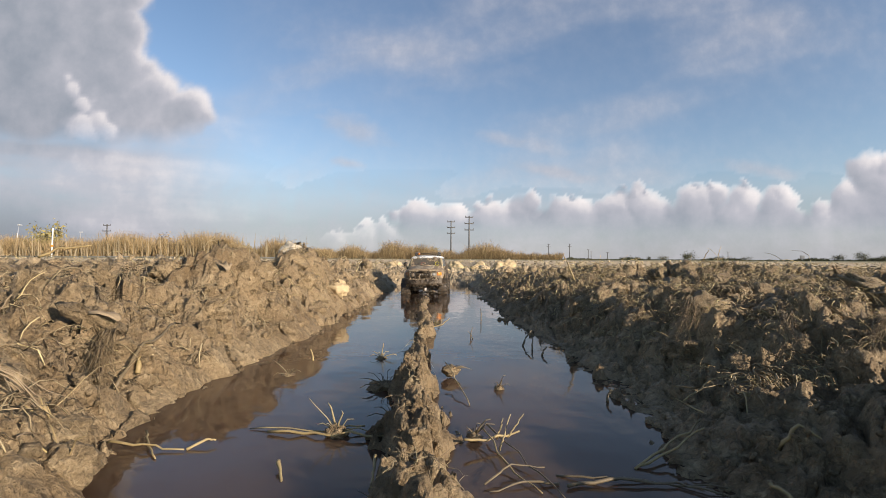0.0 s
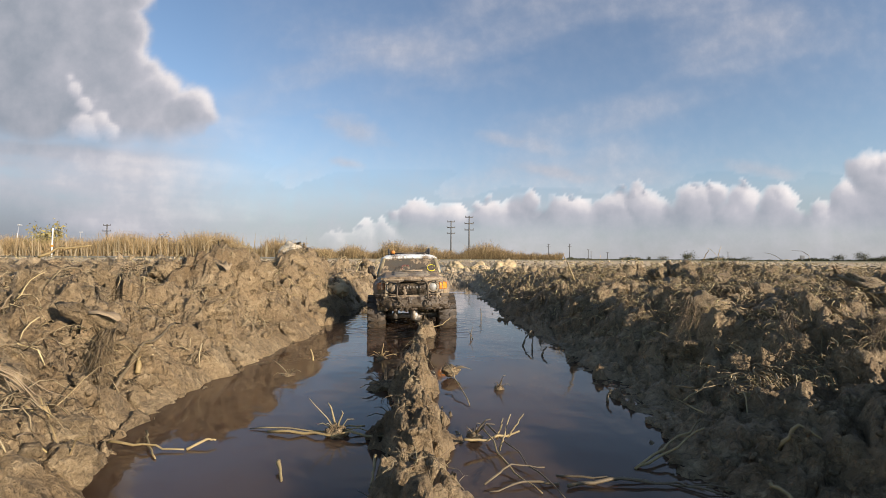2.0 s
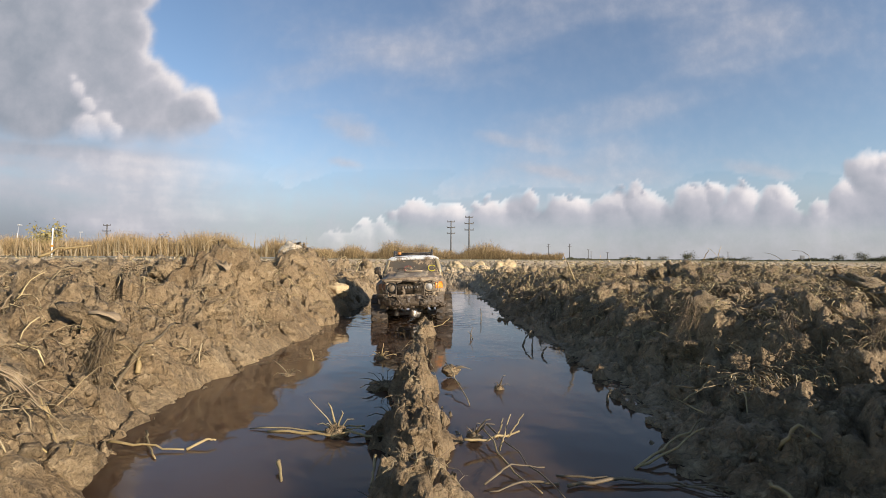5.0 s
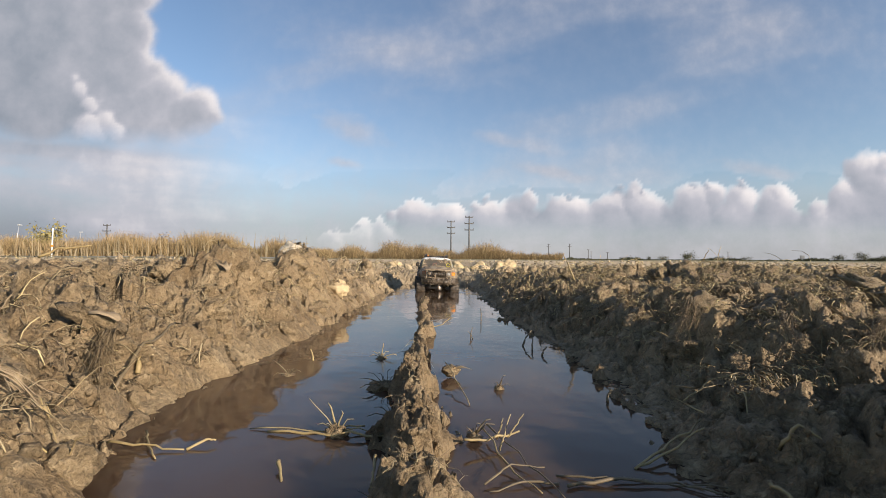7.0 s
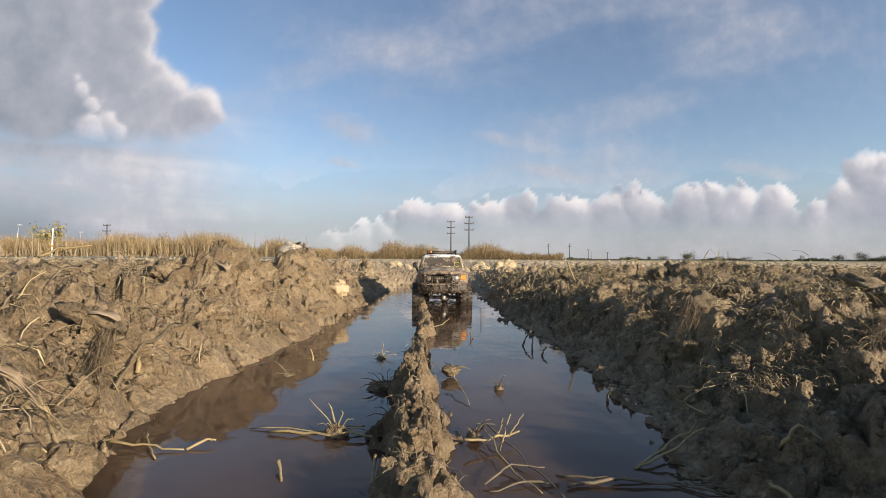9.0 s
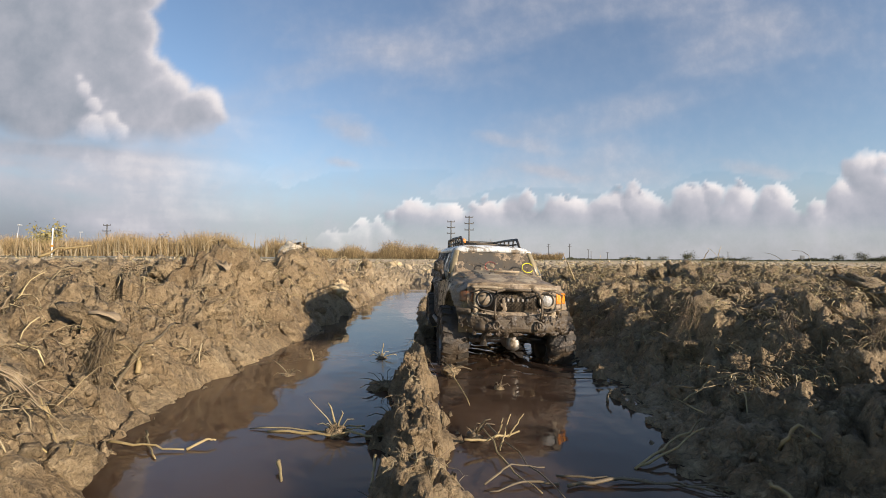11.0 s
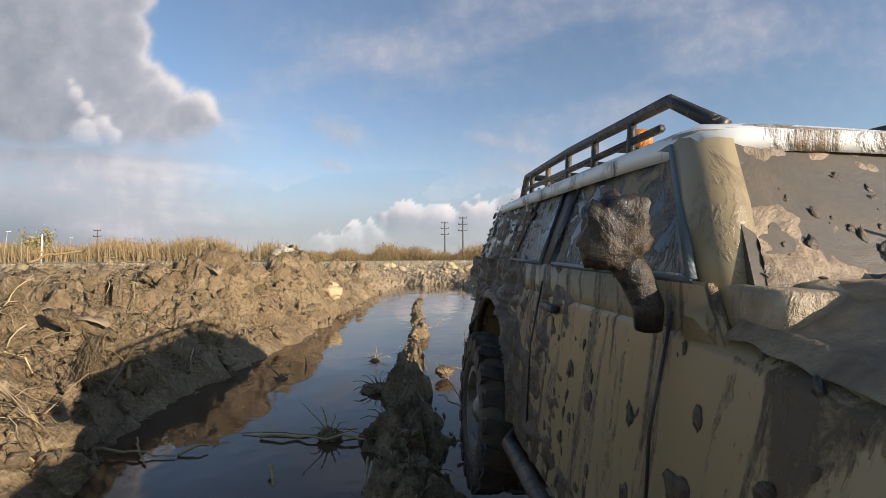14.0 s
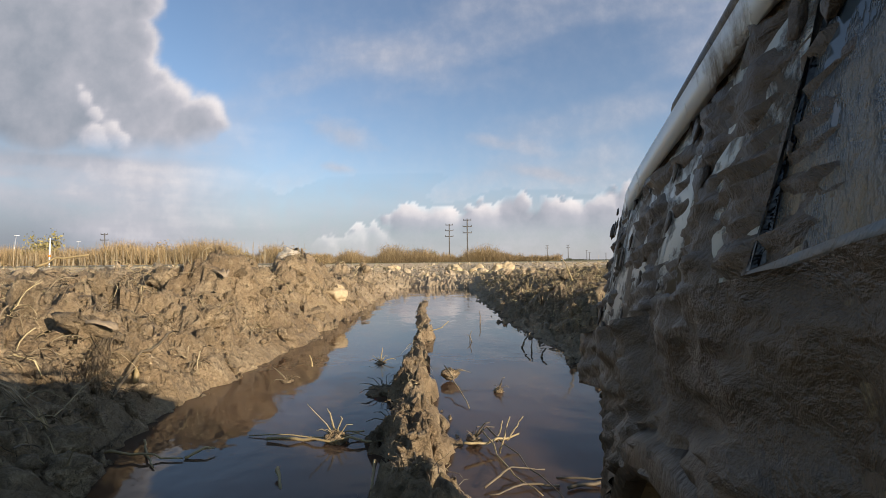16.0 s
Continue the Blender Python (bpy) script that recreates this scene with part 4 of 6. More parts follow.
# seconds, x, y, z, nose pitch, roll, heading (degrees)
TRUCK_PATH = [
    (0.0, -0.085, 2.19, -0.030, 0, -1, -3), (0.3, -0.088, 1.90, -0.026, -2, -0.6, -2), (0.5, -0.093, 1.75, -0.020, -4, -0.4, -1),
    (0.8, -0.106, 1.57, -0.019, -5.5, 0, 3), (1.0, -0.108, 1.475, -0.020, -6, 0, 5.5), (1.3, -0.090, 1.35, -0.024, -4, -1, 6),
    (1.5, -0.080, 1.262, -0.027, -3, -1.8, 6), (2.0, -0.077, 1.155, -0.027, -2.6, -1.2, 6), (2.5, -0.070, 1.145, -0.029, -1.4, -2.8, 6),
    (3.0, -0.067, 1.14, -0.030, -0.6, -4, 5.7), (3.5, -0.065, 1.138, -0.030, -0.4, -4.6, 5.6), (4.2, -0.072, 1.148, -0.031, -1.3, -3.8, 5.1),
    (5.0, -0.080, 1.26, -0.032, -1.5, -2.5, 1), (5.8, -0.090, 1.50, -0.033, -1.2, -1.2, -3), (6.3, -0.092, 1.66, -0.036, -1, -0.6, -5),
    (6.5, -0.090, 1.74, -0.037, -1, -0.4, -4.5), (6.8, -0.052, 2.14, -0.036, -1.3, 1.5, 1), (7.0, -0.032, 2.37, -0.035, -1.7, 2.7, 4.6),
    (7.2, -0.018, 2.43, -0.034, -3, 2.7, 6.6), (7.5, -0.008, 2.42, -0.032, -4.7, 2.4, 7.9), (7.7, 0.004, 2.32, -0.030, -4.8, 1.4, 8.2),
    (8.0, 0.030, 2.09, -0.028, -4.5, 0.1, 7.5), (8.3, 0.034, 2.01, -0.027, -3.4, -0.7, 5), (8.5, 0.027, 1.95, -0.027, -2.6, -1, 3),
    (8.8, 0.009, 1.77, -0.026, -1.2, -0.7, 0), (9.0, -0.002, 1.695, -0.026, -0.5, -0.4, 0.6), (9.2, 0.002, 1.588, -0.026, -0.6, 0, 2.5),
    (9.8, 0.030, 1.29, -0.024, -0.5, 0.8, 4.5), (10.6, 0.080, 0.93, -0.020, -0.2, 1.6, 5.6), (11.3, 0.110, 0.69, -0.017, 0, 2, 5.8),
    (11.5, 0.114, 0.647, -0.016, 0, 2, 5.8), (12.0, 0.122, 0.545, -0.012, -0.5, -0.6, 4.2), (12.5, 0.131, 0.448, -0.008, -0.9, -3.1, 2.8),
    (13.0, 0.159, 0.356, 0.000, -1.4, -3, 4.2), (13.5, 0.177, 0.215, 0.002, 0, -2.7, 9.2), (13.8, 0.165, 0.105, 0.000, 1.1, 0.6, 7),
    (14.0, 0.154, 0.046, -0.003, 1.6, 3.0, 4.8), (14.5, 0.156, 0.015, -0.002, 1.5, 1.5, 4.6), (15.0, 0.135, -0.069, 0.000, -0.5, 0.8, 2.0),
    (15.5, 0.138, -0.12, 0.049, -11.0, -2.0, 1.0), (15.75, 0.130, -0.170, 0.058, -11.2, -3.2, -3.5), (16.0, 0.089, -0.248, 0.070, -11.5, -4.6, -9.0)]


# ---- clods, roots and straw on the banks ----
def unit_lumps(count, sub, seed):
    """A few torn lumps of clay of unit size: arrays of points, and their shared faces."""
    bm = bmesh.new()
    bmesh.ops.create_icosphere(bm, subdivisions=sub, radius=1)
    bm.verts.ensure_lookup_table()
    pts = [v.co.copy() for v in bm.verts]
    faces = np.array([[v.index for v in f.verts] for f in bm.faces])
    bm.free()
    out = []
    for i in range(count):
        o = Vector((seed * 7.1 + i * 3.7, i * 5.3, seed * 1.9))
        row = []
        for p in pts:
            r = 1 + 0.55 * noise.noise(p * 1.1 + o) + 0.42 * noise.noise(p * 2.6 + o) - 0.5 * abs(noise.noise(p * 4.2 + o)) + 0.26 * noise.noise(p * 8 + o) + 0.16 * noise.noise(p * 16 + o)
            row.append(p * r)
        row = np.array(row)
        cut = np.random.RandomState(seed * 100 + i)
        for _ in range(8):
            nrm = cut.normal(0, 1, 3)
            nrm /= np.linalg.norm(nrm)
            row = row - nrm * np.maximum(0, row @ nrm - cut.uniform(0.45, 0.8))[:, None]
        out.append(row * (1.0, 0.85, 0.62))
    return out, faces


LUMPS, LUMP_FACES = unit_lumps(10, 3, 1)
SMALL_LUMPS, SMALL_FACES = unit_lumps(14, 2, 2)
CRUMBS, CRUMB_FACES = unit_lumps(16, 1, 3)


def turns(rs, n, tilt):
    """n random rotation matrices: any heading, tilted a little."""
    a, b, c = rs.uniform(0, 2 * np.pi, n), rs.normal(0, tilt, n), rs.normal(0, tilt, n)
    ca, sa, cb, sb, cc, sc = np.cos(a), np.sin(a), np.cos(b), np.sin(b), np.cos(c), np.sin(c)
    z, o = np.zeros(n), np.ones(n)
    rz = np.stack([ca, -sa, z, sa, ca, z, z, z, o], -1).reshape(n, 3, 3)
    ry = np.stack([cb, z, sb, z, o, z, -sb, z, cb], -1).reshape(n, 3, 3)
    rx = np.stack([o, z, z, z, cc, -sc, z, sc, cc], -1).reshape(n, 3, 3)
    return rz @ ry @ rx


def scatter_lumps(name, xy, size, material, label, category, lumps=None, faces=None, sink=0.25, seed=1, tilt=0.6, smooth=True):
    """Many clods lying on the ground, in one mesh."""
    lumps, faces = (lumps, faces) if lumps else (LUMPS, LUMP_FACES)
    rs = np.random.RandomState(seed)
    n = len(xy)
    z = ground_z(xy[:, 0], xy[:, 1]) + size * sink
    rot = turns(rs, n, tilt)
    sc = size[:, None] * rs.uniform(0.5, 1.5, (n, 3))
    pick = rs.randint(0, len(lumps), n)
    vs, fs, off = [], [], 0
    for i in range(n):
        p = (lumps[pick[i]] * sc[i]) @ rot[i].T + (xy[i, 0], xy[i, 1], z[i])
        vs.append(p)
        fs.append(faces + off)
        off += len(p)
    ob = raw_mesh(name, np.concatenate(vs), np.concatenate(fs), material, smooth)
    return tagged(ob, label, category, kind="stuff")


def sizes(rs, n, lo, hi, power):
    return lo + (hi - lo) * rs.random_sample(n) ** power


def banks(rs, n, start, hi, power, left):
    """Points on one bank, thickest near the camera's end."""
    y = 0.26 + start + 3.0 * rs.random_sample(n) ** 1.5
    if left:
        return np.stack([bank_left(y) - 0.012 - hi * rs.random_sample(n) ** power * (0.5 + 0.5 * y), y], 1)
    return np.stack([bank_right(y) + 0.012 + hi * rs.random_sample(n) ** power * (0.45 + 0.55 * y), y], 1)


rs = np.random.RandomState(3)
TORN = "torn wet clay clods strewn over the bank"
q = banks(rs, 170, 0, 0.55, 1.2, True)
scatter_lumps("mud_clods", q, sizes(rs, len(q), 0.010, 0.030, 1.8), MUD_CLOD, TORN, "mud clods", seed=11, sink=0.1, tilt=0.9)
q = banks(rs, 170, 0.40, 0.95, 0.8, False)
q = q[q[:, 0] - bank_right(q[:, 1]) > 0.09]
scatter_lumps("mud_clods", q, sizes(rs, len(q), 0.010, 0.036, 1.8), MUD_CLOD, TORN, "mud clods", seed=12, sink=0.1, tilt=0.9)
q = np.concatenate([banks(rs, 900, 0, 0.6, 1.2, True), banks(rs, 1100, 0.25, 0.95, 0.7, False)])
scatter_lumps("mud_lumps", q, sizes(rs, len(q), 0.004, 0.013, 1.6), MUD_CLOD, "small torn lumps of clay over the banks", "mud clods", CRUMBS, CRUMB_FACES, seed=15, sink=0.1, tilt=1.0, smooth=False)
q = np.concatenate([banks(rs, 2600, 0, 0.5, 1.2, True), banks(rs, 2600, 0, 0.7, 1.1, False)])
crumbs = scatter_lumps("mud_crumbs", q, sizes(rs, len(q), 0.0018, 0.0055, 1.5), MUD_CLOD, "fine crumbs of clay over the banks", "mud crumbs", CRUMBS, CRUMB_FACES, seed=16, sink=0.3, tilt=1.2, smooth=False)
n = 650
ys_ = 0.28 + 1.8 * rs.random_sample(n) ** 1.6
xs_ = ridge_x(ys_) + rs.normal(0, 0.027, n)
scatter_lumps("ridge_lumps", np.stack([xs_, ys_], 1), sizes(rs, n, 0.002, 0.006, 2.0), MUD_CLOD, "crumbled clay lumps along the narrow ridge", "mud clods", SMALL_LUMPS, SMALL_FACES, seed=13, sink=0.1, tilt=1.0, smooth=False)
n = 2600
ys_ = 2.2 + 22 * rs.random_sample(n) ** 2.0
xs_ = rs.uniform(-1.15, 1.15, n) * ys_
ok = (ys_ > 3.2) | (xs_ < -0.4) | (xs_ > 0.28)
scatter_lumps("dry_clods", np.stack([xs_, ys_], 1)[ok], (sizes(rs, n, 0.012, 0.045, 2.0) * (1 + 0.035 * ys_))[ok], MUD_CLOD, "dry pale clods of ploughed clay across the field", "mud clods", CRUMBS, CRUMB_FACES, seed=14, sink=0.15, tilt=0.9, smooth=False)


def strands(name, roots, length, thick, material, label, category, seed, droop=0.6, up=0.35, heading=None):
    """Thin bent fibres lying over the ground, each a three-sided tapering tube."""
    rs = np.random.RandomState(seed)
    n = len(roots)
    a = rs.uniform(0, 2 * np.pi, n) if heading is None else heading + rs.normal(0, 0.6, n)
    d = np.stack([np.cos(a), np.sin(a), rs.normal(up, 0.35, n)], 1)
    d /= np.linalg.norm(d, axis=1)[:, None]
    p = roots.copy()
    seg, pts = 5, [roots.copy()]
    for i in range(seg):
        d = d + rs.normal(0, 0.28, (n, 3)) + np.array([0, 0, -droop * 0.35])
        d /= np.linalg.norm(d, axis=1)[:, None]
        p = p + d * (length / seg)[:, None]
        lift = ground_z(p[:, 0], p[:, 1], True) + 0.001
        p[:, 2] = np.maximum(p[:, 2], np.maximum(lift, -0.01))
        pts.append(p.copy())
    vs = []
    for i, q in enumerate(pts):
        r = thick * (1 - 0.75 * i / seg)
        for k in range(3):
            t = 2 * np.pi * k / 3
            vs.append(q + np.stack([r * math.cos(t), r * 0.6 * math.cos(t + 1), r * math.sin(t)], 1))
    v = np.stack(vs, 1)
    m = v.shape[1]
    f = []
    for i in range(seg):
        for k in range(3):
            j = (k + 1) % 3
            f.append((i * 3 + k, i * 3 + j, i * 3 + 3 + j, i * 3 + 3 + k))
    f = (np.array(f)[None] + (np.arange(n) * m)[:, None, None]).reshape(-1, 4)
    return tagged(raw_mesh(name, v.reshape(-1, 3), f, material), label, category, kind="stuff")


def on_ground(x, y, lift=0.004):
    return np.stack([x, y, ground_z(x, y) + lift], 1)


def tufts(rs, centres, each, spread):
    """Points gathered round centres."""
    return np.repeat(centres, each, 0) + rs.normal(0, spread, (len(centres) * each, 2))


rs = np.random.RandomState(8)
n = 210
cy = 0.45 + 2.4 * rs.random_sample(n) ** 1.3
cx = bank_right(cy) + 0.10 + 0.8 * rs.random_sample(n) * (0.4 + 0.6 * cy)
q = tufts(rs, np.stack([cx, cy], 1), 20, 0.016)
strands("root_fibres_right_bank", on_ground(q[:, 0], q[:, 1], 0.016), rs.uniform(0.012, 0.04, len(q)), rs.uniform(0.0006, 0.0014, len(q)), ROOT, "matted pale roots hanging from the clods", "roots", 21, 1.4)
n = 110
cy = 0.3 + 2.2 * rs.random_sample(n) ** 1.3
cx = bank_left(cy) - 0.03 - 0.4 * rs.random_sample(n) * (0.5 + 0.5 * cy)
q = tufts(rs, np.stack([cx, cy], 1), 12, 0.013)
strands("root_fibres_left_bank", on_ground(q[:, 0], q[:, 1], 0.014), rs.uniform(0.015, 0.06, len(q)), rs.uniform(0.0005, 0.0012, len(q)), ROOT, "matted roots hanging from the lit bank", "roots", 22, 1.5)
n = 380
y = 0.30 + 2.6 * rs.random_sample(n) ** 1.4
x = np.where(rs.random_sample(n) < 0.45, bank_left(y) - 0.01 - 0.5 * rs.random_sample(n), bank_right(y) + 0.01 + 0.75 * rs.random_sample(n))
strands("straw", on_ground(x, y, 0.014), rs.uniform(0.02, 0.09, n), rs.uniform(0.0006, 0.0014, n), STRAW, "dry yellow straw lying on the clay", "straw", 23, 0.7)
n = 380
y = 0.3 + 1.7 * rs.random_sample(n) ** 1.5
x = ridge_x(y) + rs.normal(0, 0.018, n)
strands("ridge_fibres", on_ground(x, y, 0.008), rs.uniform(0.008, 0.03, n), rs.uniform(0.0003, 0.0006, n), ROOT, "short roots sticking out of the ridge", "roots", 24, 0.6)
n = 10500
y = 0.44 + 3.2 * rs.random_sample(n) ** 1.3
x = bank_right(y) + 0.07 + 1.0 * rs.random_sample(n) * (0.4 + 0.6 * y)
strands("straw_litter_right", on_ground(x, y, 0.012), rs.uniform(0.008, 0.032, n) * (0.6 + 0.4 * y), rs.uniform(0.0006, 0.0014, n) * (0.6 + 0.4 * y), STRAW, "straw and roots matted over the shaded field", "straw", 26, 0.9, 0.0)
n = 2200
y = 0.6 + 3.0 * rs.random_sample(n) ** 1.3
x = bank_left(y) - 0.10 - 1.0 * rs.random_sample(n) * (0.4 + 0.6 * y)
strands("straw_litter_left", on_ground(x, y, 0.012), rs.uniform(0.012, 0.05, n) * (0.6 + 0.4 * y), rs.uniform(0.0005, 0.0011, n) * (0.6 + 0.4 * y), ROOT, "straw and roots matted over the lit field", "straw", 27, 0.9, 0.0)
n = 1500
y = 2.4 + 14 * rs.random_sample(n) ** 2
x = rs.uniform(-1.1, 1.1, n) * y
ok = (y > 3.2) | (x < -0.4) | (x > 0.3)
strands("field_stubble", on_ground(x, y, 0.02)[ok], rs.uniform(0.06, 0.25, n)[ok], (0.0009 * y)[ok], STRAW, "dry stubble and straw across the far clods", "straw", 25, 0.7, 0.15)

# ---- far hedge, trees, poles ----
HEDGE = mat_island("winter_scrub", (0.24, 0.165, 0.080), (0.50, 0.36, 0.18), 0.9)
HEDGE_PALE = mat_island("pale_stems", (0.26, 0.20, 0.12), (0.44, 0.36, 0.23), 0.9)
LEAF = mat_island("dull_leaves", (0.045, 0.055, 0.025), (0.10, 0.105, 0.05), 0.9)
LEAF_GOLD = mat_island("golden_twigs", (0.20, 0.17, 0.05), (0.38, 0.31, 0.11), 0.9)
BARK = mat_plain("bark", (0.10, 0.085, 0.065), 0.9, 0, 0.3, 6)


def blades(name, base, height, width, lean, material, label, category, seed):
    """Upright tapering stems, each two crossed slivers."""
    rs = np.random.RandomState(seed)
    n = len(base)
    tip = base + np.stack([rs.normal(0, lean, n) * height, rs.normal(0, lean, n) * height, height], 1)
    mid = (base + tip) / 2 + rs.normal(0, 0.04, (n, 3)) * height[:, None]
    a = rs.uniform(0, np.pi, n)
    w = np.stack([np.cos(a), np.sin(a), 0 * a], 1) * width[:, None]
    u = np.stack([-np.sin(a), np.cos(a), 0 * a], 1) * width[:, None]
    v = np.stack([base - w, base + w, mid + w * 0.7, mid - w * 0.7, tip, base - u, base + u, mid + u * 0.7, mid - u * 0.7], 1)
    f = np.array([(0, 1, 2), (0, 2, 3), (3, 2, 4), (5, 6, 7), (5, 7, 8), (8, 7, 4)])
    f = (f[None] + (np.arange(n) * 9)[:, None, None]).reshape(-1, 3)
    return tagged(raw_mesh(name, v.reshape(-1, 3), f, material, False), label, category, kind="stuff")


rs = np.random.RandomState(31)
n = 21000
b = rs.uniform(-1.12, -0.24, n)
d = rs.uniform(62, 78, n)
clump = 1.4 * fbm(b * 9, b * 0 + 2, 5, 101)
h = (2.3 + 2.6 * np.clip(clump, -0.5, 1)) * rs.uniform(0.25, 1.15, n) ** 0.8
blades("scrub_belt_tall", np.stack([b * d, d, 0 * b + 0.2], 1), h + 0.5, rs.uniform(0.014, 0.045, n), 0.30, HEDGE, "belt of bare golden-brown scrub and reeds", "scrub", 41)
n = 13000
b = rs.uniform(-0.30, 0.26, n)
d = rs.uniform(80, 98, n)
clump = fbm(b * 26, b * 0 + 7, 4, 103)
h = (1.7 + 2.2 * np.clip(clump, -0.5, 1)) * rs.uniform(0.25, 1.1, n) * (0.55 + 0.45 * step(0.27, 0.12, b))
blades("scrub_belt_low", np.stack([b * d, d, 0 * b], 1), h + 0.5, rs.uniform(0.018, 0.055, n), 0.34, HEDGE, "low belt of bare golden-brown scrub", "scrub", 42)
n = 260
b = rs.uniform(-1.1, -0.3, n)
d = rs.uniform(60, 64, n)
blades("pale_saplings", np.stack([b * d, d, 0 * b + 0.2], 1), rs.uniform(1.4, 3.6, n), rs.uniform(0.03, 0.06, n), 0.03, HEDGE_PALE, "thin pale sapling stems in front of the scrub", "saplings", 43)
n = 5000
b = rs.uniform(0.26, 1.15, n)
d = rs.uniform(190, 260, n)
clump = np.clip(fbm(b * 22, b * 0 + 3, 4, 105), -0.3, 1)
h = (0.5 + 2.6 * np.maximum(clump, 0) + 1.2 * step(0.85, 1.0, b)) * rs.uniform(0.5, 1.1, n)
blades("far_hedge", np.stack([b * d, d, 0 * b - 0.6], 1), h + 0.7, rs.uniform(0.10, 0.28, n), 0.2, LEAF, "dull green hedges along the horizon", "hedge", 44)


def tree(name, x, y, height, spread, material, label, category, seed, leaves=2400, leaf=0.10, bare=0.0):
    """A tree or bush: tapered trunk with limbs, and a loose crown of small leaves round the limb ends."""
    rng = random.Random(seed)
    root = new(name)
    root.location = (x, y, -0.05)
    tagged(root, label, category)
    bm = bmesh.new()
    tips = []
    top = Vector((rng.uniform(-0.05, 0.05) * height, 0, height * 0.55))
    tube(bm, [(0, 0, 0), top * 0.5 + Vector((0.02 * height, 0, 0)), top], 0.028 * height, 6, 0.012 * height)
    for i in range(13):
        a, s = rng.uniform(0, 6.28), rng.uniform(0.15, 0.95)
        p0 = top * s
        e = p0 + Vector((math.cos(a) * spread * rng.uniform(0.35, 1.0), math.sin(a) * spread * rng.uniform(0.35, 1.0), height * rng.uniform(0.15, 0.45)))
        m = p0.lerp(e, 0.5) + Vector((0, 0, 0.05 * height))
        tube(bm, [p0, m, e], 0.010 * height, 5, 0.003 * height)
        tips += [m, e, e]
        for _ in range(3):
            g = m.lerp(e, rng.random())
            k = g + Vector((rng.uniform(-1, 1) * spread * 0.35, rng.uniform(-1, 1) * spread * 0.35, height * rng.uniform(0.05, 0.25)))
            tube(bm, [g, k], 0.004 * height, 4, 0.0015 * height)
            tips.append(k)
    part("trunk", bm, BARK, root)
    rs_ = np.random.RandomState(seed)
    t = np.array([tuple(v) for v in tips])
    c = t[rs_.randint(0, len(t), leaves)] + rs_.normal(0, 1, (leaves, 3)) * (spread * 0.17, spread * 0.17, height * 0.075)
    c[:, 2] *= 1 - 0.6 * rs_.rand(leaves) ** 1.4
    c[:, 2] = np.maximum(c[:, 2], 0.05 * height)
    u = rs_.normal(0, 1, (leaves, 3)) * leaf * height / 4
    w = rs_.normal(0, 1, (leaves, 3)) * leaf * height / 4
    v = np.stack([c - u, c + w, c + u], 1).reshape(-1, 3)
    f = np.arange(leaves * 3).reshape(-1, 3)
    crown = raw_mesh("crown", v, f, material, False)
    crown.parent = root
    return root


for px, d, h, w, mt, lab in (
        (85, 70, 6.0, 2.2, LEAF_GOLD, "yellow-green willow bush above the scrub"),
        (62, 66, 3.2, 1.7, LEAF_GOLD, "golden willow bush beside the road"),
        (283, 82, 4.8, 2.2, HEDGE, "bare round-topped tree behind the scrub"),
        (372, 84, 4.2, 2.0, HEDGE, "bare twiggy tree behind the scrub"),
        (430, 76, 3.3, 1.8, LEAF_GOLD, "bare golden shrub in the scrub belt"),
        (505, 84, 3.0, 1.6, HEDGE, "bare twiggy shrub in the scrub belt"),
        (688, 92, 3.7, 1.9, HEDGE, "bare bush standing over the low scrub"),
        (765, 95, 2.9, 1.8, LEAF_GOLD, "bare golden bush in the low scrub"),
        (860, 95, 2.6, 2.2, HEDGE, "spreading bare bush in the low scrub"),
        (922, 96, 2.0, 1.3, HEDGE, "small bare bush at the scrub's end")):
    tree("bush", (px - 784) / 807 * d, d, h, w, mt, lab, "bush", px, 1100)
for px, d, h, w, lab in (
        (1217, 170, 3.7, 2.6, "dark round bush on the horizon"), (1172, 190, 2.2, 2.4, "low dark bush on the horizon"),
        (1148, 200, 1.8, 1.2, "small dark bush on the horizon"), (1272, 180, 2.2, 1.8, "ragged dark bush on the horizon"),
        (1318, 190, 1.9, 2.4, "low dark hedge bush on the horizon"), (1100, 230, 1.9, 1.4, "small dark bush far off"),
        (1480, 170, 2.9, 2.4, "grey twiggy bush over the hedge"), (1528, 165, 3.4, 2.6, "grey-green bush over the hedge"),
        (1562, 170, 2.8, 1.8, "dark bush over the hedge")):
    tree("bush", (px - 784) / 807 * d, d, h, w, LEAF, lab, "bush", px, 1300, 0.11)


def utility_pole(px, d, height, arms):
    root = new("utility_pole")
    root.location = ((px - 784) / 807 * d, d, -0.1)
    tagged(root, "weathered wooden utility pole with crossarms", "utility pole", "line of utility poles")
    bm = bmesh.new()
    tube(bm, [(0, 0, 0), (0, 0, height)], 0.22 if d < 200 else 0.3, 10, 0.16 if d < 200 else 0.24)
    part("post", bm, WOOD, root)
    for i in range(arms):
        z = height - 0.35 - i * 1.75
        half = 1.25 if i != 0 else 1.1
        bm = bmesh.new()
        box(bm, -half, half, -0.18, -0.02, z - 0.12, z + 0.12, 0.02, 1)
        arm = part("crossarm", bm, WOOD, root)
        for x in (-half * 0.94, half * 0.94):
            bm = bmesh.new()
            lathe(bm, [(z + 0.12, 0.05), (z + 0.25, 0.09), (z + 0.36, 0.09), (z + 0.42, 0.04)], 8, "z", (x, -0.1, 0))
            part("insulator", bm, WOOD, arm)


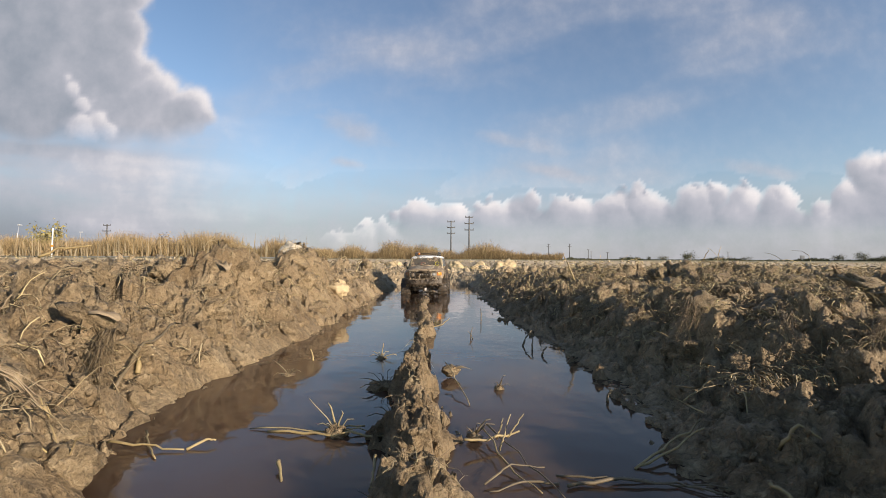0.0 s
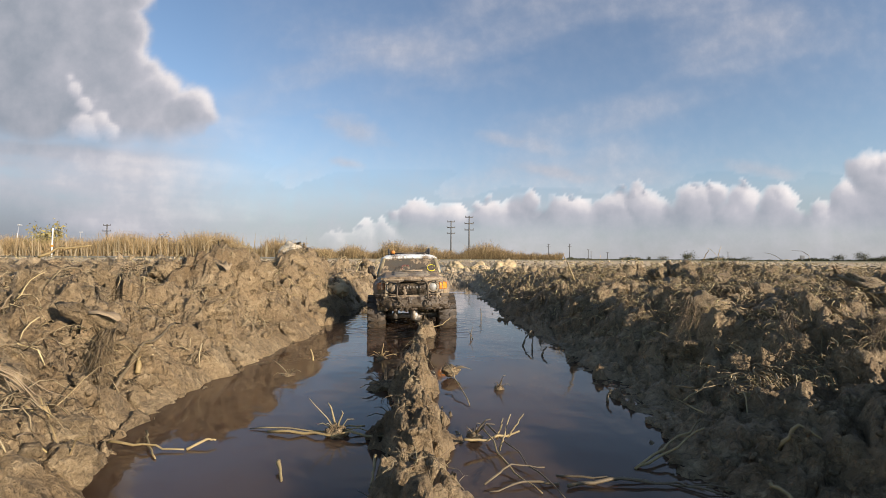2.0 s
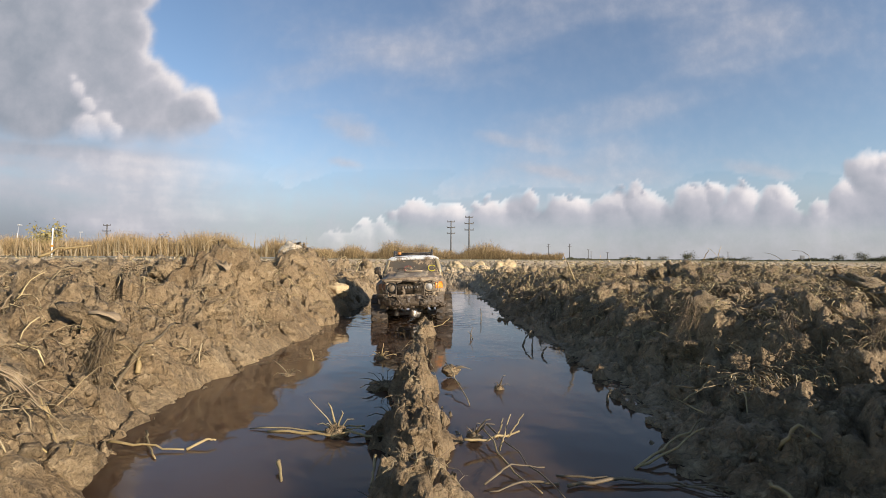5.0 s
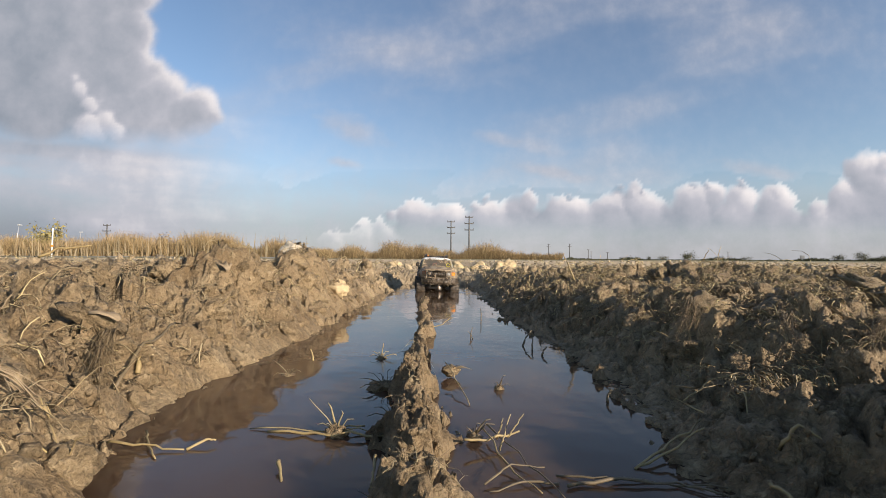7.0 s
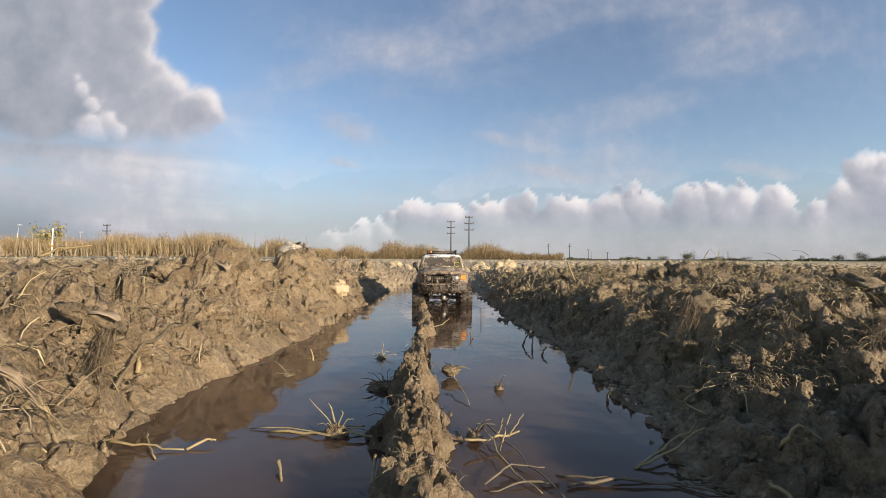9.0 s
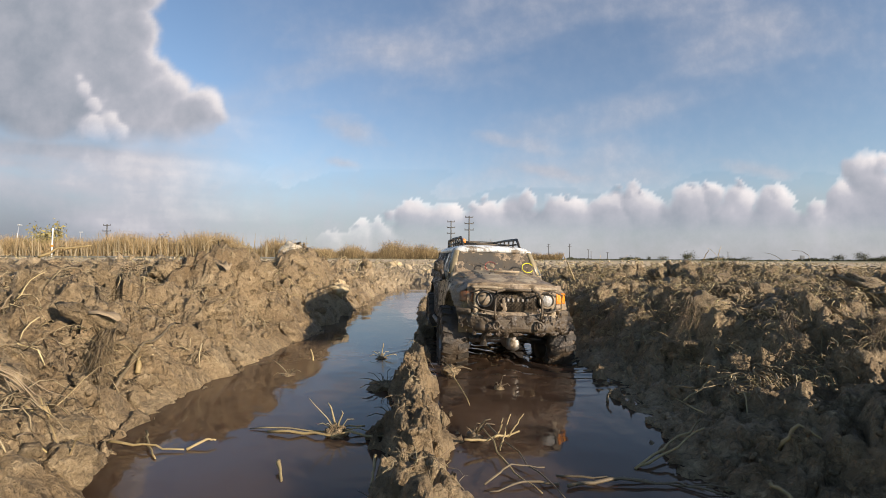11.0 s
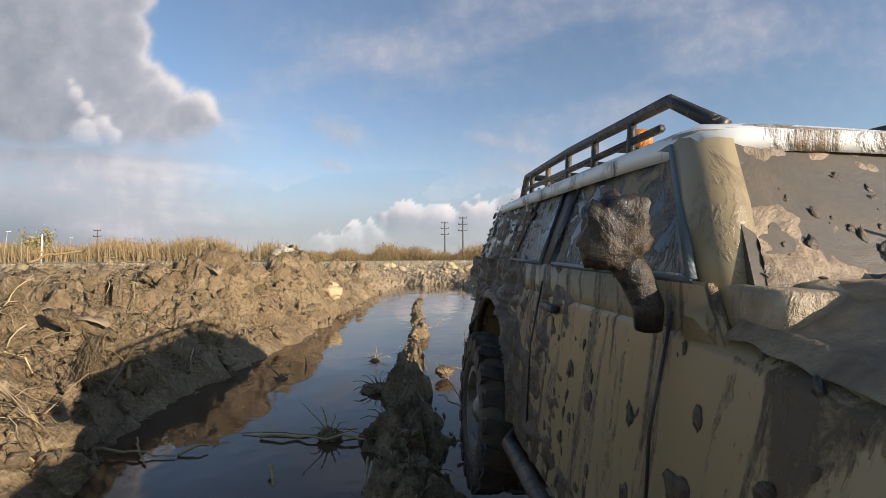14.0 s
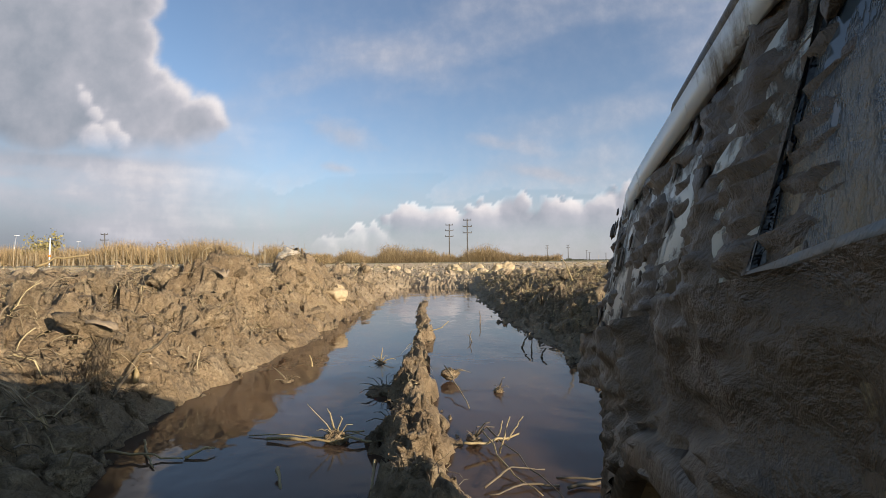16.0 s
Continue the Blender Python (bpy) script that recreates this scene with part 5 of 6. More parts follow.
for px, d, top, arms in ((830, 125, 12.0, 3), (798, 140, 11.9, 3), (1008, 330, 11.6, 2), (971, 330, 11.4, 2), (1075, 420, 7.0, 1),
                         (1041, 460, 10.5, 1), (1046, 470, 8.5, 1), (1115, 500, 5.5, 1), (1288, 420, 8.2, 1), (189, 140, 10.2, 2)):
    utility_pole(px, d, top, arms)

GREEN = mat_plain("green_sign_back", (0.03, 0.10, 0.07), 0.6)
GREY = mat_plain("galvanised_steel", (0.45, 0.46, 0.47), 0.45, 0.6)
WHITE_P = mat_plain("white_marker_paint", (0.72, 0.72, 0.70), 0.6)
DARKBOX = mat_plain("dark_board", (0.05, 0.06, 0.07), 0.6)


def at_bearing(px, d, z=0.0):
    return Vector(((px - 784) / 807 * d, d, z))


def post_thing(name, px, d, height, lean, r, mt, label, category):
    root = new(name)
    root.location = at_bearing(px, d, 0.0)
    tagged(root, label, category)
    bm = bmesh.new()
    tube(bm, [(0, 0, 0), (lean, 0, height)], r, 8, r * 0.8)
    part("post", bm, mt, root)
    return root


lp = post_thing("street_lamp", 26, 90, 6.3, 0.8, 0.09, GREY, "slim grey street lamp beside the road", "street lamp")
bm = bmesh.new()
box(bm, 0.55, 1.35, -0.12, 0.12, 6.22, 6.36, 0.03)
part("lamp_head", bm, WHITE_P, lp)
lp2 = post_thing("street_lamp", 141, 110, 6.0, 0.2, 0.09, GREY, "slim grey street lamp behind the scrub", "street lamp")
bm = bmesh.new()
box(bm, -0.1, 0.7, -0.12, 0.12, 5.95, 6.08, 0.03)
part("lamp_head", bm, WHITE_P, lp2)
mk = post_thing("marker_post", 92, 52, 3.35, 0.08, 0.075, WHITE_P, "white marker post with a small orange band", "post")
bm = bmesh.new()
lathe(bm, [(1.22, 0.02), (1.24, 0.13), (1.45, 0.13), (1.47, 0.02)], 12, "z", (0.02, 0, 0))
part("band", bm, AMBER, mk, "orange band")
sg = post_thing("road_sign", 42, 80, 2.2, 0.0, 0.06, GREY, "dark green road sign on a post", "sign")
bm = bmesh.new()
box(bm, -0.55, 0.55, -0.08, -0.04, 1.75, 3.0, 0.02)
part("panel", bm, GREEN, sg)
sg = post_thing("field_sign", 1419, 120, 1.5, 0.0, 0.07, DARKBOX, "dark board on a short post by the hedge", "sign")
bm = bmesh.new()
box(bm, -0.62, 0.62, -0.08, -0.02, 0.55, 1.55, 0.02)
part("board", bm, DARKBOX, sg)
rail = new("guard_rail")
rail.location = at_bearing(20, 75, 0)
tagged(rail, "low grey guard rail along the road", "guard rail")
bm = bmesh.new()
box(bm, -8, 3.5, -0.05, 0.05, 1.55, 1.85, 0.03)
part("beam", bm, GREY, rail)
for i in range(6):
    bm = bmesh.new()
    box(bm, -7.5 + i * 2.1, -7.38 + i * 2.1, 0.05, 0.15, 0, 1.7, 0.01, 1)
    part("rail_post", bm, GREY, rail)

# ---- clouds: far backdrops that drift slowly ----
CLOUD_D = 2600.0


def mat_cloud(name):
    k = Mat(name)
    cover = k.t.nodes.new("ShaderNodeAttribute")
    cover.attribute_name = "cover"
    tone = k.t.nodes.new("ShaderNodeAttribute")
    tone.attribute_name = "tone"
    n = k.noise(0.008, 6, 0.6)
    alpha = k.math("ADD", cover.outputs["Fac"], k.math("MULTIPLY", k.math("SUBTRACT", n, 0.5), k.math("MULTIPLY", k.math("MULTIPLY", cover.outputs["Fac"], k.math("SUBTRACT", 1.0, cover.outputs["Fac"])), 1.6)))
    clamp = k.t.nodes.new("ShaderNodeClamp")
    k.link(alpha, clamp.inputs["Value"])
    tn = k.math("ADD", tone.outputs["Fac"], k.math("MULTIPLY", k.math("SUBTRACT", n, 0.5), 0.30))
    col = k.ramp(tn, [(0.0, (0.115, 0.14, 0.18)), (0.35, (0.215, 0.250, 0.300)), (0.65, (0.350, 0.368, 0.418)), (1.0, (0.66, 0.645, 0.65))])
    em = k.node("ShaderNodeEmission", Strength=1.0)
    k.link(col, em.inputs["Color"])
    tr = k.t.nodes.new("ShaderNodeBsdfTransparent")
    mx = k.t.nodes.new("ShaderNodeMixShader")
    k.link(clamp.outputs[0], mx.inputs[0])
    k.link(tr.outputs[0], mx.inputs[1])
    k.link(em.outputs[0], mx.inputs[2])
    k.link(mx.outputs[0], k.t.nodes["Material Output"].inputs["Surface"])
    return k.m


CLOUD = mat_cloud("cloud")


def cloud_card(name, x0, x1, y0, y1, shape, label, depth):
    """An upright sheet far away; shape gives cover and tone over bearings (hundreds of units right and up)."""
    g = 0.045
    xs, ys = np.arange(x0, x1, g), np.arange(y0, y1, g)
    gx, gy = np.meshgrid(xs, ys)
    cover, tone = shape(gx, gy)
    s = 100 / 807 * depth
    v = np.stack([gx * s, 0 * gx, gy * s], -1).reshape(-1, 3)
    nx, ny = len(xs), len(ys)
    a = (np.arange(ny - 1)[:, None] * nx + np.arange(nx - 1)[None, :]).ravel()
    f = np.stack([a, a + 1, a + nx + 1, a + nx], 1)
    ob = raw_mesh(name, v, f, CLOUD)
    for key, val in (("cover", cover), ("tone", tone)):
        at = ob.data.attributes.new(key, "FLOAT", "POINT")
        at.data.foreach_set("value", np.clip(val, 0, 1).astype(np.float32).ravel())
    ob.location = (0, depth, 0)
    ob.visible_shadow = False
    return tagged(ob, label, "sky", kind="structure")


def puff(x, y, cx, cy, rx, ry):
    return 1 - np.hypot((x - cx) / rx, (y - cy) / ry)


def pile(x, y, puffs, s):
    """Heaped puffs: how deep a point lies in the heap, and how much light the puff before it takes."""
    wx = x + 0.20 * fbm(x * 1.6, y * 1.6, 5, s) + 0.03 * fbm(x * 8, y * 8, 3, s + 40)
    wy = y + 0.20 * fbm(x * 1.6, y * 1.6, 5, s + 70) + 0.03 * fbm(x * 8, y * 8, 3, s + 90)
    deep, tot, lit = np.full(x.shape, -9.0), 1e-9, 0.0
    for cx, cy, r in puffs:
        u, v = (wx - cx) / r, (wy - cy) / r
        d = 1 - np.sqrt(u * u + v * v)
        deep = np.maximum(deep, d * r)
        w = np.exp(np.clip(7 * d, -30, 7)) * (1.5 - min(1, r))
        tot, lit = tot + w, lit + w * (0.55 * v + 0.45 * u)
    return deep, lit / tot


def left_bank(x, y):
    rng = random.Random(61)
    heap = [(-8.6, 4.6, 2.6), (-7.6, 2.9, 1.7), (-6.6, 3.2, 1.3), (-6.4, 4.4, 1.2), (-8.5, 8.0, 3.2), (-6.7, 6.4, 1.6), (-4.55, 2.5, 0.68), (-5.2, 2.75, 0.75), (-5.9, 3.9, 0.85),
            (-5.7, 4.9, 0.8), (-5.6, 3.3, 0.7), (-5.9, 2.5, 0.9), (-4.1, 2.42, 0.32), (-5.0, 2.2, 0.6)]
    heap += [(rng.uniform(-6.4, -5.3), rng.uniform(2.6, 4.6), rng.uniform(0.3, 0.5)) for _ in range(8)]
    deep, lit = pile(x, y, heap, 301)
    cover = step(-0.05, 0.20, deep)
    inner = [(-6.42, 2.95, 0.2), (-6.3, 2.7, 0.22), (-6.05, 2.4, 0.25), (-5.9, 2.25, 0.2), (-6.35, 2.3, 0.3), (-6.5, 3.15, 0.14)]
    deep2, lit2 = pile(x, y, inner, 333)
    n = fbm(x * 0.55, y * 0.55, 4, 311)
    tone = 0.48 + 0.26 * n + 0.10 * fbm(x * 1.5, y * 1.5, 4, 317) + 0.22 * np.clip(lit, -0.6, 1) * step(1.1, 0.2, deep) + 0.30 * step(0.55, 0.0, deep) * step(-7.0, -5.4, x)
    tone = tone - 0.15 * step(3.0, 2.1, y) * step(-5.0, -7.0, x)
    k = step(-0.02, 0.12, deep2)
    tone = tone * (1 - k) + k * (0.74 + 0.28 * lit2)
    st = fbm(x * 0.35, y * 2.6 + 0.25 * x, 4, 221)
    low = (0.86 + 0.28 * st) * step(3.2, 2.1, y) * step(-2.4, -5.6, x) * step(-0.3, 0.2, y)
    tlow = 0.65 + 0.22 * st - 0.36 * step(1.7, 0.3, y) * step(-5.6, -7.8, x) - 0.10 * step(1.0, 0.2, y)
    mix = cover * step(1.35, 2.45, y + 0.5 * n)
    tone = tone * mix + tlow * (1 - mix)
    return np.maximum(mix, np.clip(low, 0, 0.95)), tone


def right_band(x, y):
    rng = random.Random(77)

    def top(c):
        t = 1.10
        for cx, hh, w in ((-0.25, 0.10, 0.3), (1.25, 0.26, 0.3), (2.2, 0.12, 0.4), (3.0, 0.14, 0.3), (3.75, 0.26, 0.3), (4.5, 0.46, 0.18), (5.1, 0.28, 0.35), (5.9, 0.24, 0.3),
                          (7.0, 0.3, 0.3), (7.6, 0.95, 0.4), (8.6, 0.7, 0.6), (9.8, 0.8, 0.8)):
            t += hh * math.exp(-((c - cx) / w) ** 2)
        return t - (0.55 * min(1, (-0.5 - c) / 1.2) if c < -0.5 else 0)

    heap = []
    c = -1.9
    while c < 13:
        r = rng.uniform(0.10, 0.52)
        heap.append((c, top(c) - r * rng.uniform(0.85, 1.15), r))
        heap.append((c + rng.uniform(-0.2, 0.2), top(c) - rng.uniform(0.3, 0.6), rng.uniform(0.2, 0.42)))
        if rng.random() < 0.5:
            heap.append((c + rng.uniform(-0.1, 0.1), top(c) - 0.06, rng.uniform(0.06, 0.12)))
        c += rng.uniform(0.2, 0.8)
    deep, lit = pile(x, y, heap, 351)
    under = step(0.10, -0.25, y - np.interp(x, np.linspace(-14, 14, 400), [top(v) - 0.14 for v in np.linspace(-14, 14, 400)])) * step(-2.4, -1.0, x)
    cover = np.maximum(step(-0.07, 0.13, deep), under)
    crest = step(-0.9, -0.05, y - np.interp(x, np.linspace(-14, 14, 400), [top(v) for v in np.linspace(-14, 14, 400)]))
    n = fbm(x * 0.9, y * 2.2, 4, 359)
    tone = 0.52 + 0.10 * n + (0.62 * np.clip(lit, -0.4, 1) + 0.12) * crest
    cover = cover * (1 - 0.2 * step(0.9, 0.3, y))
    haze = 0.86 * step(2.2, 0.3, y)
    tone = np.where(cover > haze * 0.9, tone, 0.49 + 0.08 * fbm(x * 0.8, y * 3, 3, 249))
    cover = np.maximum(cover, haze)
    ci = fbm(x * 0.32 + 0.1 * y, y * 1.05 - 0.28 * x, 5, 251)
    thin = 0.34 * step(-0.1, 0.8, ci) + 0.08
    for cx, cy, rx, ry, k in ((-1.6, 2.3, 0.75, 0.32, 0.5), (0.95, 2.15, 0.45, 0.14, 0.35), (1.7, 2.0, 0.55, 0.18, 0.3), (-1.75, 1.68, 0.4, 0.12, 0.45), (1.9, 1.55, 0.9, 0.16, 0.4),
                              (5.6, 1.6, 0.9, 0.16, 0.4), (-0.8, 3.7, 2.4, 0.6, 0.22), (6.2, 4.2, 2.5, 0.5, 0.14)):
        thin = thin + k * np.clip(1.2 * (puff(x, y + 0.18 * (x - cx), cx, cy, rx, ry) + 0.35 * fbm(x * 2.5, y * 5, 3, 257)), 0, 1)
    thin = thin + 0.14 * step(2.0, 8.0, x) * step(1.5, 5.0, y) * (0.7 + 0.6 * ci)
    thin = thin * step(-4.5, -3.2, x) + 0.40 * step(2.6, 0.6, y) * step(-4.0, -2.5, x) * (0.8 + 0.3 * ci)
    tone = np.where(cover >= thin, tone, 0.66)
    return np.maximum(cover, np.clip(thin, 0, 0.8)), tone


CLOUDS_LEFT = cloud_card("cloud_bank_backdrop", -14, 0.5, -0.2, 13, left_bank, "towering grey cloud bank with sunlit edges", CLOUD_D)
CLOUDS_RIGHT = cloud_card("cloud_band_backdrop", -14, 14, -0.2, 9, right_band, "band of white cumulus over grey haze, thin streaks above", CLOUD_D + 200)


# ---- plants and clods that stand out ----
def stem(points, r, label, category="plant stem", name="plant_stem", material=None, seed=1, r_end=None, laid=False):
    """One stalk: a jointed, slightly crooked tube through the points."""
    rng = random.Random(seed)
    pts = [Vector(p) for p in points]
    if laid:
        for q in pts:
            q.z = float(ground_z(np.array([q.x]), np.array([q.y]))[0]) + 0.006
    fine = []
    for a, b in zip(pts, pts[1:]):
        for i in range(4):
            fine.append(a.lerp(b, i / 4) + Vector((rng.uniform(-1, 1), rng.uniform(-1, 1), rng.uniform(-1, 1))) * (b - a).length * 0.042)
    fine.append(pts[-1])
    bm = bmesh.new()
    tube(bm, fine, r, 7, r * 0.55 if r_end is None else r_end, 0.16, rng)
    ob = mesh_ob(name, bm, material or STEM)
    return tagged(ob, label, category)


YELLOW_STALK = "yellow plant stalk lying across the muddy water"
DARK_STALK = "dark rotten stalk sticking out of the water"
stem([(-0.300, 0.408, 0.006), (-0.262, 0.404, 0.005), (-0.225, 0.402, 0.002)], 0.0013, YELLOW_STALK, seed=2)
stem([(-0.282, 0.44, 0.004), (-0.262, 0.41, 0.003), (-0.240, 0.386, 0.001)], 0.0012, YELLOW_STALK, seed=3)
stem([(-0.224, 0.405, 0.001), (-0.212, 0.415, 0.006), (-0.205, 0.418, 0.004)], 0.0014, YELLOW_STALK, seed=4)
stem([(-0.168, 0.442, 0.001), (-0.12, 0.438, 0.004), (-0.05, 0.425, 0.006)], 0.0016, YELLOW_STALK, seed=5)
stem([(-0.132, 0.372, 0.006), (-0.127, 0.362, 0.003), (-0.120, 0.345, -0.002)], 0.0018, YELLOW_STALK, seed=6)
stem([(-0.053, 0.370, 0.012), (-0.052, 0.355, 0.008), (-0.051, 0.335, 0.002)], 0.0014, "pale stalk stuck in the foot of the ridge", seed=7)
stem([(0.161, 0.376, 0.002), (0.19, 0.385, 0.010), (0.228, 0.400, 0.024)], 0.0012, "pale stalk leaning on the shaded bank", seed=8)
stem([(0.09, 0.362, 0.001), (0.125, 0.351, 0.004), (0.155, 0.354, 0.001), (0.21, 0.338, 0.003)], 0.0010, "brown stalk lying half under the muddy water", material=STEM_DARK, seed=9)
stem([(0.043, 0.446, 0.010), (0.062, 0.39, 0.006), (0.088, 0.325, 0.001)], 0.0009, "brown stalk lying half under the muddy water", material=STEM_DARK, seed=10)
stem([(0.02, 0.405, 0.010), (0.045, 0.413, 0.008), (0.072, 0.428, 0.010)], 0.0014, "stalk lying off the ridge into the water", seed=11)
stem([(0.05, 0.418, 0.006), (0.054, 0.42, 0.017), (0.056, 0.422, 0.024)], 0.0009, "short sprig rising beside the ridge", seed=12)
stem([(0.060, 0.422, 0.006), (0.068, 0.424, 0.016), (0.076, 0.428, 0.026)], 0.0008, "short sprig rising beside the ridge", seed=13)
stem([(0.006, 0.650, 0.022), (0.018, 0.60, 0.012), (0.032, 0.53, 0.001)], 0.0010, "thin stalk bent down into the water", seed=14)
stem([(0.227, 0.319, 0.030), (0.229, 0.305, 0.030), (0.231, 0.29, 0.030)], 0.0016, "yellow stalk lying on wet clay", seed=15, laid=True)
stem([(0.300, 0.47, 0.088), (0.288, 0.44, 0.080), (0.276, 0.412, 0.068)], 0.0011, "bent straw hanging down the shaded bank", seed=16, laid=True)
stem([(0.43, 0.535, 0.122), (0.39, 0.46, 0.112), (0.345, 0.385, 0.102)], 0.0011, "long straw lying over the clods", seed=17, laid=True)
stem([(-0.346, 0.487, 0.060), (-0.358, 0.544, 0.082), (-0.381, 0.652, 0.115)], 0.0024, "brown stick leaning up the lit bank", "stick", "stick", STEM_DARK, 18, laid=True)
stem([(-0.353, 0.53, 0.078), (-0.362, 0.56, 0.092), (-0.372, 0.60, 0.108)], 0.0030, "split yellow stalk stuck in the bank", seed=19, laid=True)
stem([(-1.36, 1.53, 0.165), (-1.30, 1.55, 0.195), (-1.20, 1.56, 0.208)], 0.005, "dry bent branch on the far bank", "branch", "branch", STEM, 20)
stem([(0.158, 0.90, 0.0), (0.164, 0.905, 0.014), (0.176, 0.91, 0.028)], 0.0022, DARK_STALK, material=STEM_DARK, seed=21)
stem([(0.168, 0.86, 0.0), (0.169, 0.862, 0.012), (0.171, 0.865, 0.022)], 0.0016, DARK_STALK, material=STEM_DARK, seed=22)
stem([(0.176, 0.81, 0.0), (0.179, 0.812, 0.008), (0.186, 0.815, 0.014)], 0.0020, DARK_STALK, material=STEM_DARK, seed=23)
stem([(0.197, 0.548, 0.0), (0.198, 0.549, 0.008), (0.202, 0.55, 0.014)], 0.0018, DARK_STALK, material=STEM_DARK, seed=24)
stem([(0.060, 0.972, 0.0), (0.061, 0.974, 0.014), (0.064, 0.976, 0.024)], 0.0010, DARK_STALK, material=STEM_DARK, seed=25)
stem([(0.064, 0.972, 0.0), (0.060, 0.974, 0.010), (0.054, 0.976, 0.015)], 0.0010, DARK_STALK, material=STEM_DARK, seed=26)
stem([(0.105, 1.25, 0.0), (0.106, 1.25, 0.020), (0.103, 1.25, 0.034)], 0.0015, DARK_STALK, material=STEM_DARK, seed=27)
stem([(-0.212, 0.755, 0.0), (-0.214, 0.757, 0.010), (-0.218, 0.758, 0.019)], 0.0017, "yellow leaf stalk standing in the water", seed=28)
stem([(-0.022, 0.90, 0.035), (0.0, 0.905, 0.04), (0.014, 0.91, 0.052)], 0.0012, "pale straw across the ridge", seed=29)
stem([(0.33, 1.15, 0.12), (0.318, 1.15, 0.15), (0.305, 1.15, 0.178)], 0.0022, "dry stalk standing on the bank", seed=30)


stem([(0.050, 0.402, 0.003), (0.056, 0.41, 0.014), (0.062, 0.415, 0.030)], 0.0009, "thin sprig rising from tangled stalks", seed=52)
stem([(0.036, 0.435, 0.012), (0.053, 0.370, 0.004), (0.073, 0.333, 0.001)], 0.0009, "long thin stalk trailing into the water", seed=53)
stem([(0.092, 0.343, 0.002), (0.137, 0.348, 0.004), (0.178, 0.346, 0.003), (0.202, 0.330, 0.002)], 0.0014, "brown stalk lying on the muddy shallows", material=STEM_DARK, seed=54)
stem([(0.159, 0.372, 0.002), (0.200, 0.405, 0.008), (0.252, 0.440, 0.020)], 0.0013, "pale stalk leaning on the shaded bank", seed=55)
stem([(0.252, 0.345, 0.03), (0.263, 0.338, 0.03), (0.272, 0.330, 0.03)], 0.0016, "yellow stalk lying on wet clay", seed=56, laid=True)
stem([(0.033, 0.342, 0.004), (0.055, 0.366, 0.006), (0.083, 0.372, 0.002)], 0.0009, "brown stalk tangled at the ridge's foot", material=STEM_DARK, seed=57)
stem([(0.088, 0.347, 0.001), (0.060, 0.347, 0.003), (0.035, 0.335, 0.001)], 0.0010, "brown stalk lying half under the muddy water", material=STEM_DARK, seed=58)
stem([(0.26, 0.49, 0.05), (0.30, 0.51, 0.07), (0.35, 0.47, 0.09)], 0.0010, "long straw lying over the clods", seed=59, laid=True)
stem([(-0.075, 0.452, 0.006), (-0.110, 0.447, 0.004), (-0.190, 0.455, 0.001)], 0.0010, YELLOW_STALK, seed=60)


# loose dry stalks lying and leaning among the clods of the shaded bank
rng_st = random.Random(77)
for i in range(26):
    sx, sy = rng_st.uniform(0.30, 1.15), rng_st.uniform(0.48, 1.75)
    sz = float(ground_z(np.array([sx]), np.array([sy]))[0])
    a, ln = rng_st.uniform(0, 6.28), rng_st.uniform(0.035, 0.10)
    rise = rng_st.choice((0.1, 0.25, 0.6, 0.9))
    d1 = Vector((math.cos(a) * ln, math.sin(a) * ln * 0.6, ln * rise))
    base = Vector((sx, sy, sz - 0.004))
    stem([base, base + d1 * 0.55 + Vector((0, 0, 0.012)), base + d1], rng_st.uniform(0.0008, 0.0018),
         "dry stalk leaning out of the ploughed clods" if rise > 0.4 else "dry stalk lying over the ploughed clods", seed=200 + i)


def clump(name, x, y, r, label, category, seed, material, sprigs=(), z=None, flat=0.7, stem_mat=None):
    """A lump of clay or weed with stalks growing out of it."""
    rng = random.Random(seed)
    root = new(name)
    gz = float(ground_z(np.array([x]), np.array([y]))[0]) if z is None else z
    root.location = (x, y, max(gz, 0.0) if z is None else z)
    tagged(root, label, category)
    if name.startswith("weed"):
        r *= 0.7
        sprigs = list(sprigs) + [(rng.uniform(-1, 1) * r * 1.1, rng.uniform(-1, 1) * r * 0.9, rng.uniform(0.3, 1.2) * r, rng.uniform(0.0005, 0.0009)) for _ in range(5)]
    bm = bmesh.new()
    bmesh.ops.create_icosphere(bm, subdivisions=4, radius=1)
    o = Vector((seed * 3.1, seed * 1.7, 0))
    for v in bm.verts:
        q = v.co
        k = 1 + 0.4 * noise.noise(q * 1.2 + o) + 0.28 * noise.noise(q * 2.8 + o) - 0.25 * abs(noise.noise(q * 5 + o)) + 0.07 * noise.noise(q * 11 + o)
        v.co = Vector((q.x * r * k, q.y * r * k * 0.8, q.z * r * k * flat))
    part("lump", bm, material, root)
    for i, (dx, dy, dz, t) in enumerate(sprigs):
        bm = bmesh.new()
        e = Vector((dx, dy, dz))
        t *= 0.7
        tube(bm, [Vector((0, 0, 0)), e * 0.35 + Vector((0, 0, 0.003)), e * 0.7 + Vector((rng.uniform(-1, 1) * 0.003, 0, 0.004)), e], t, 6, t * 0.45)
        part("stalk", bm, stem_mat or STEM, root)
    return root


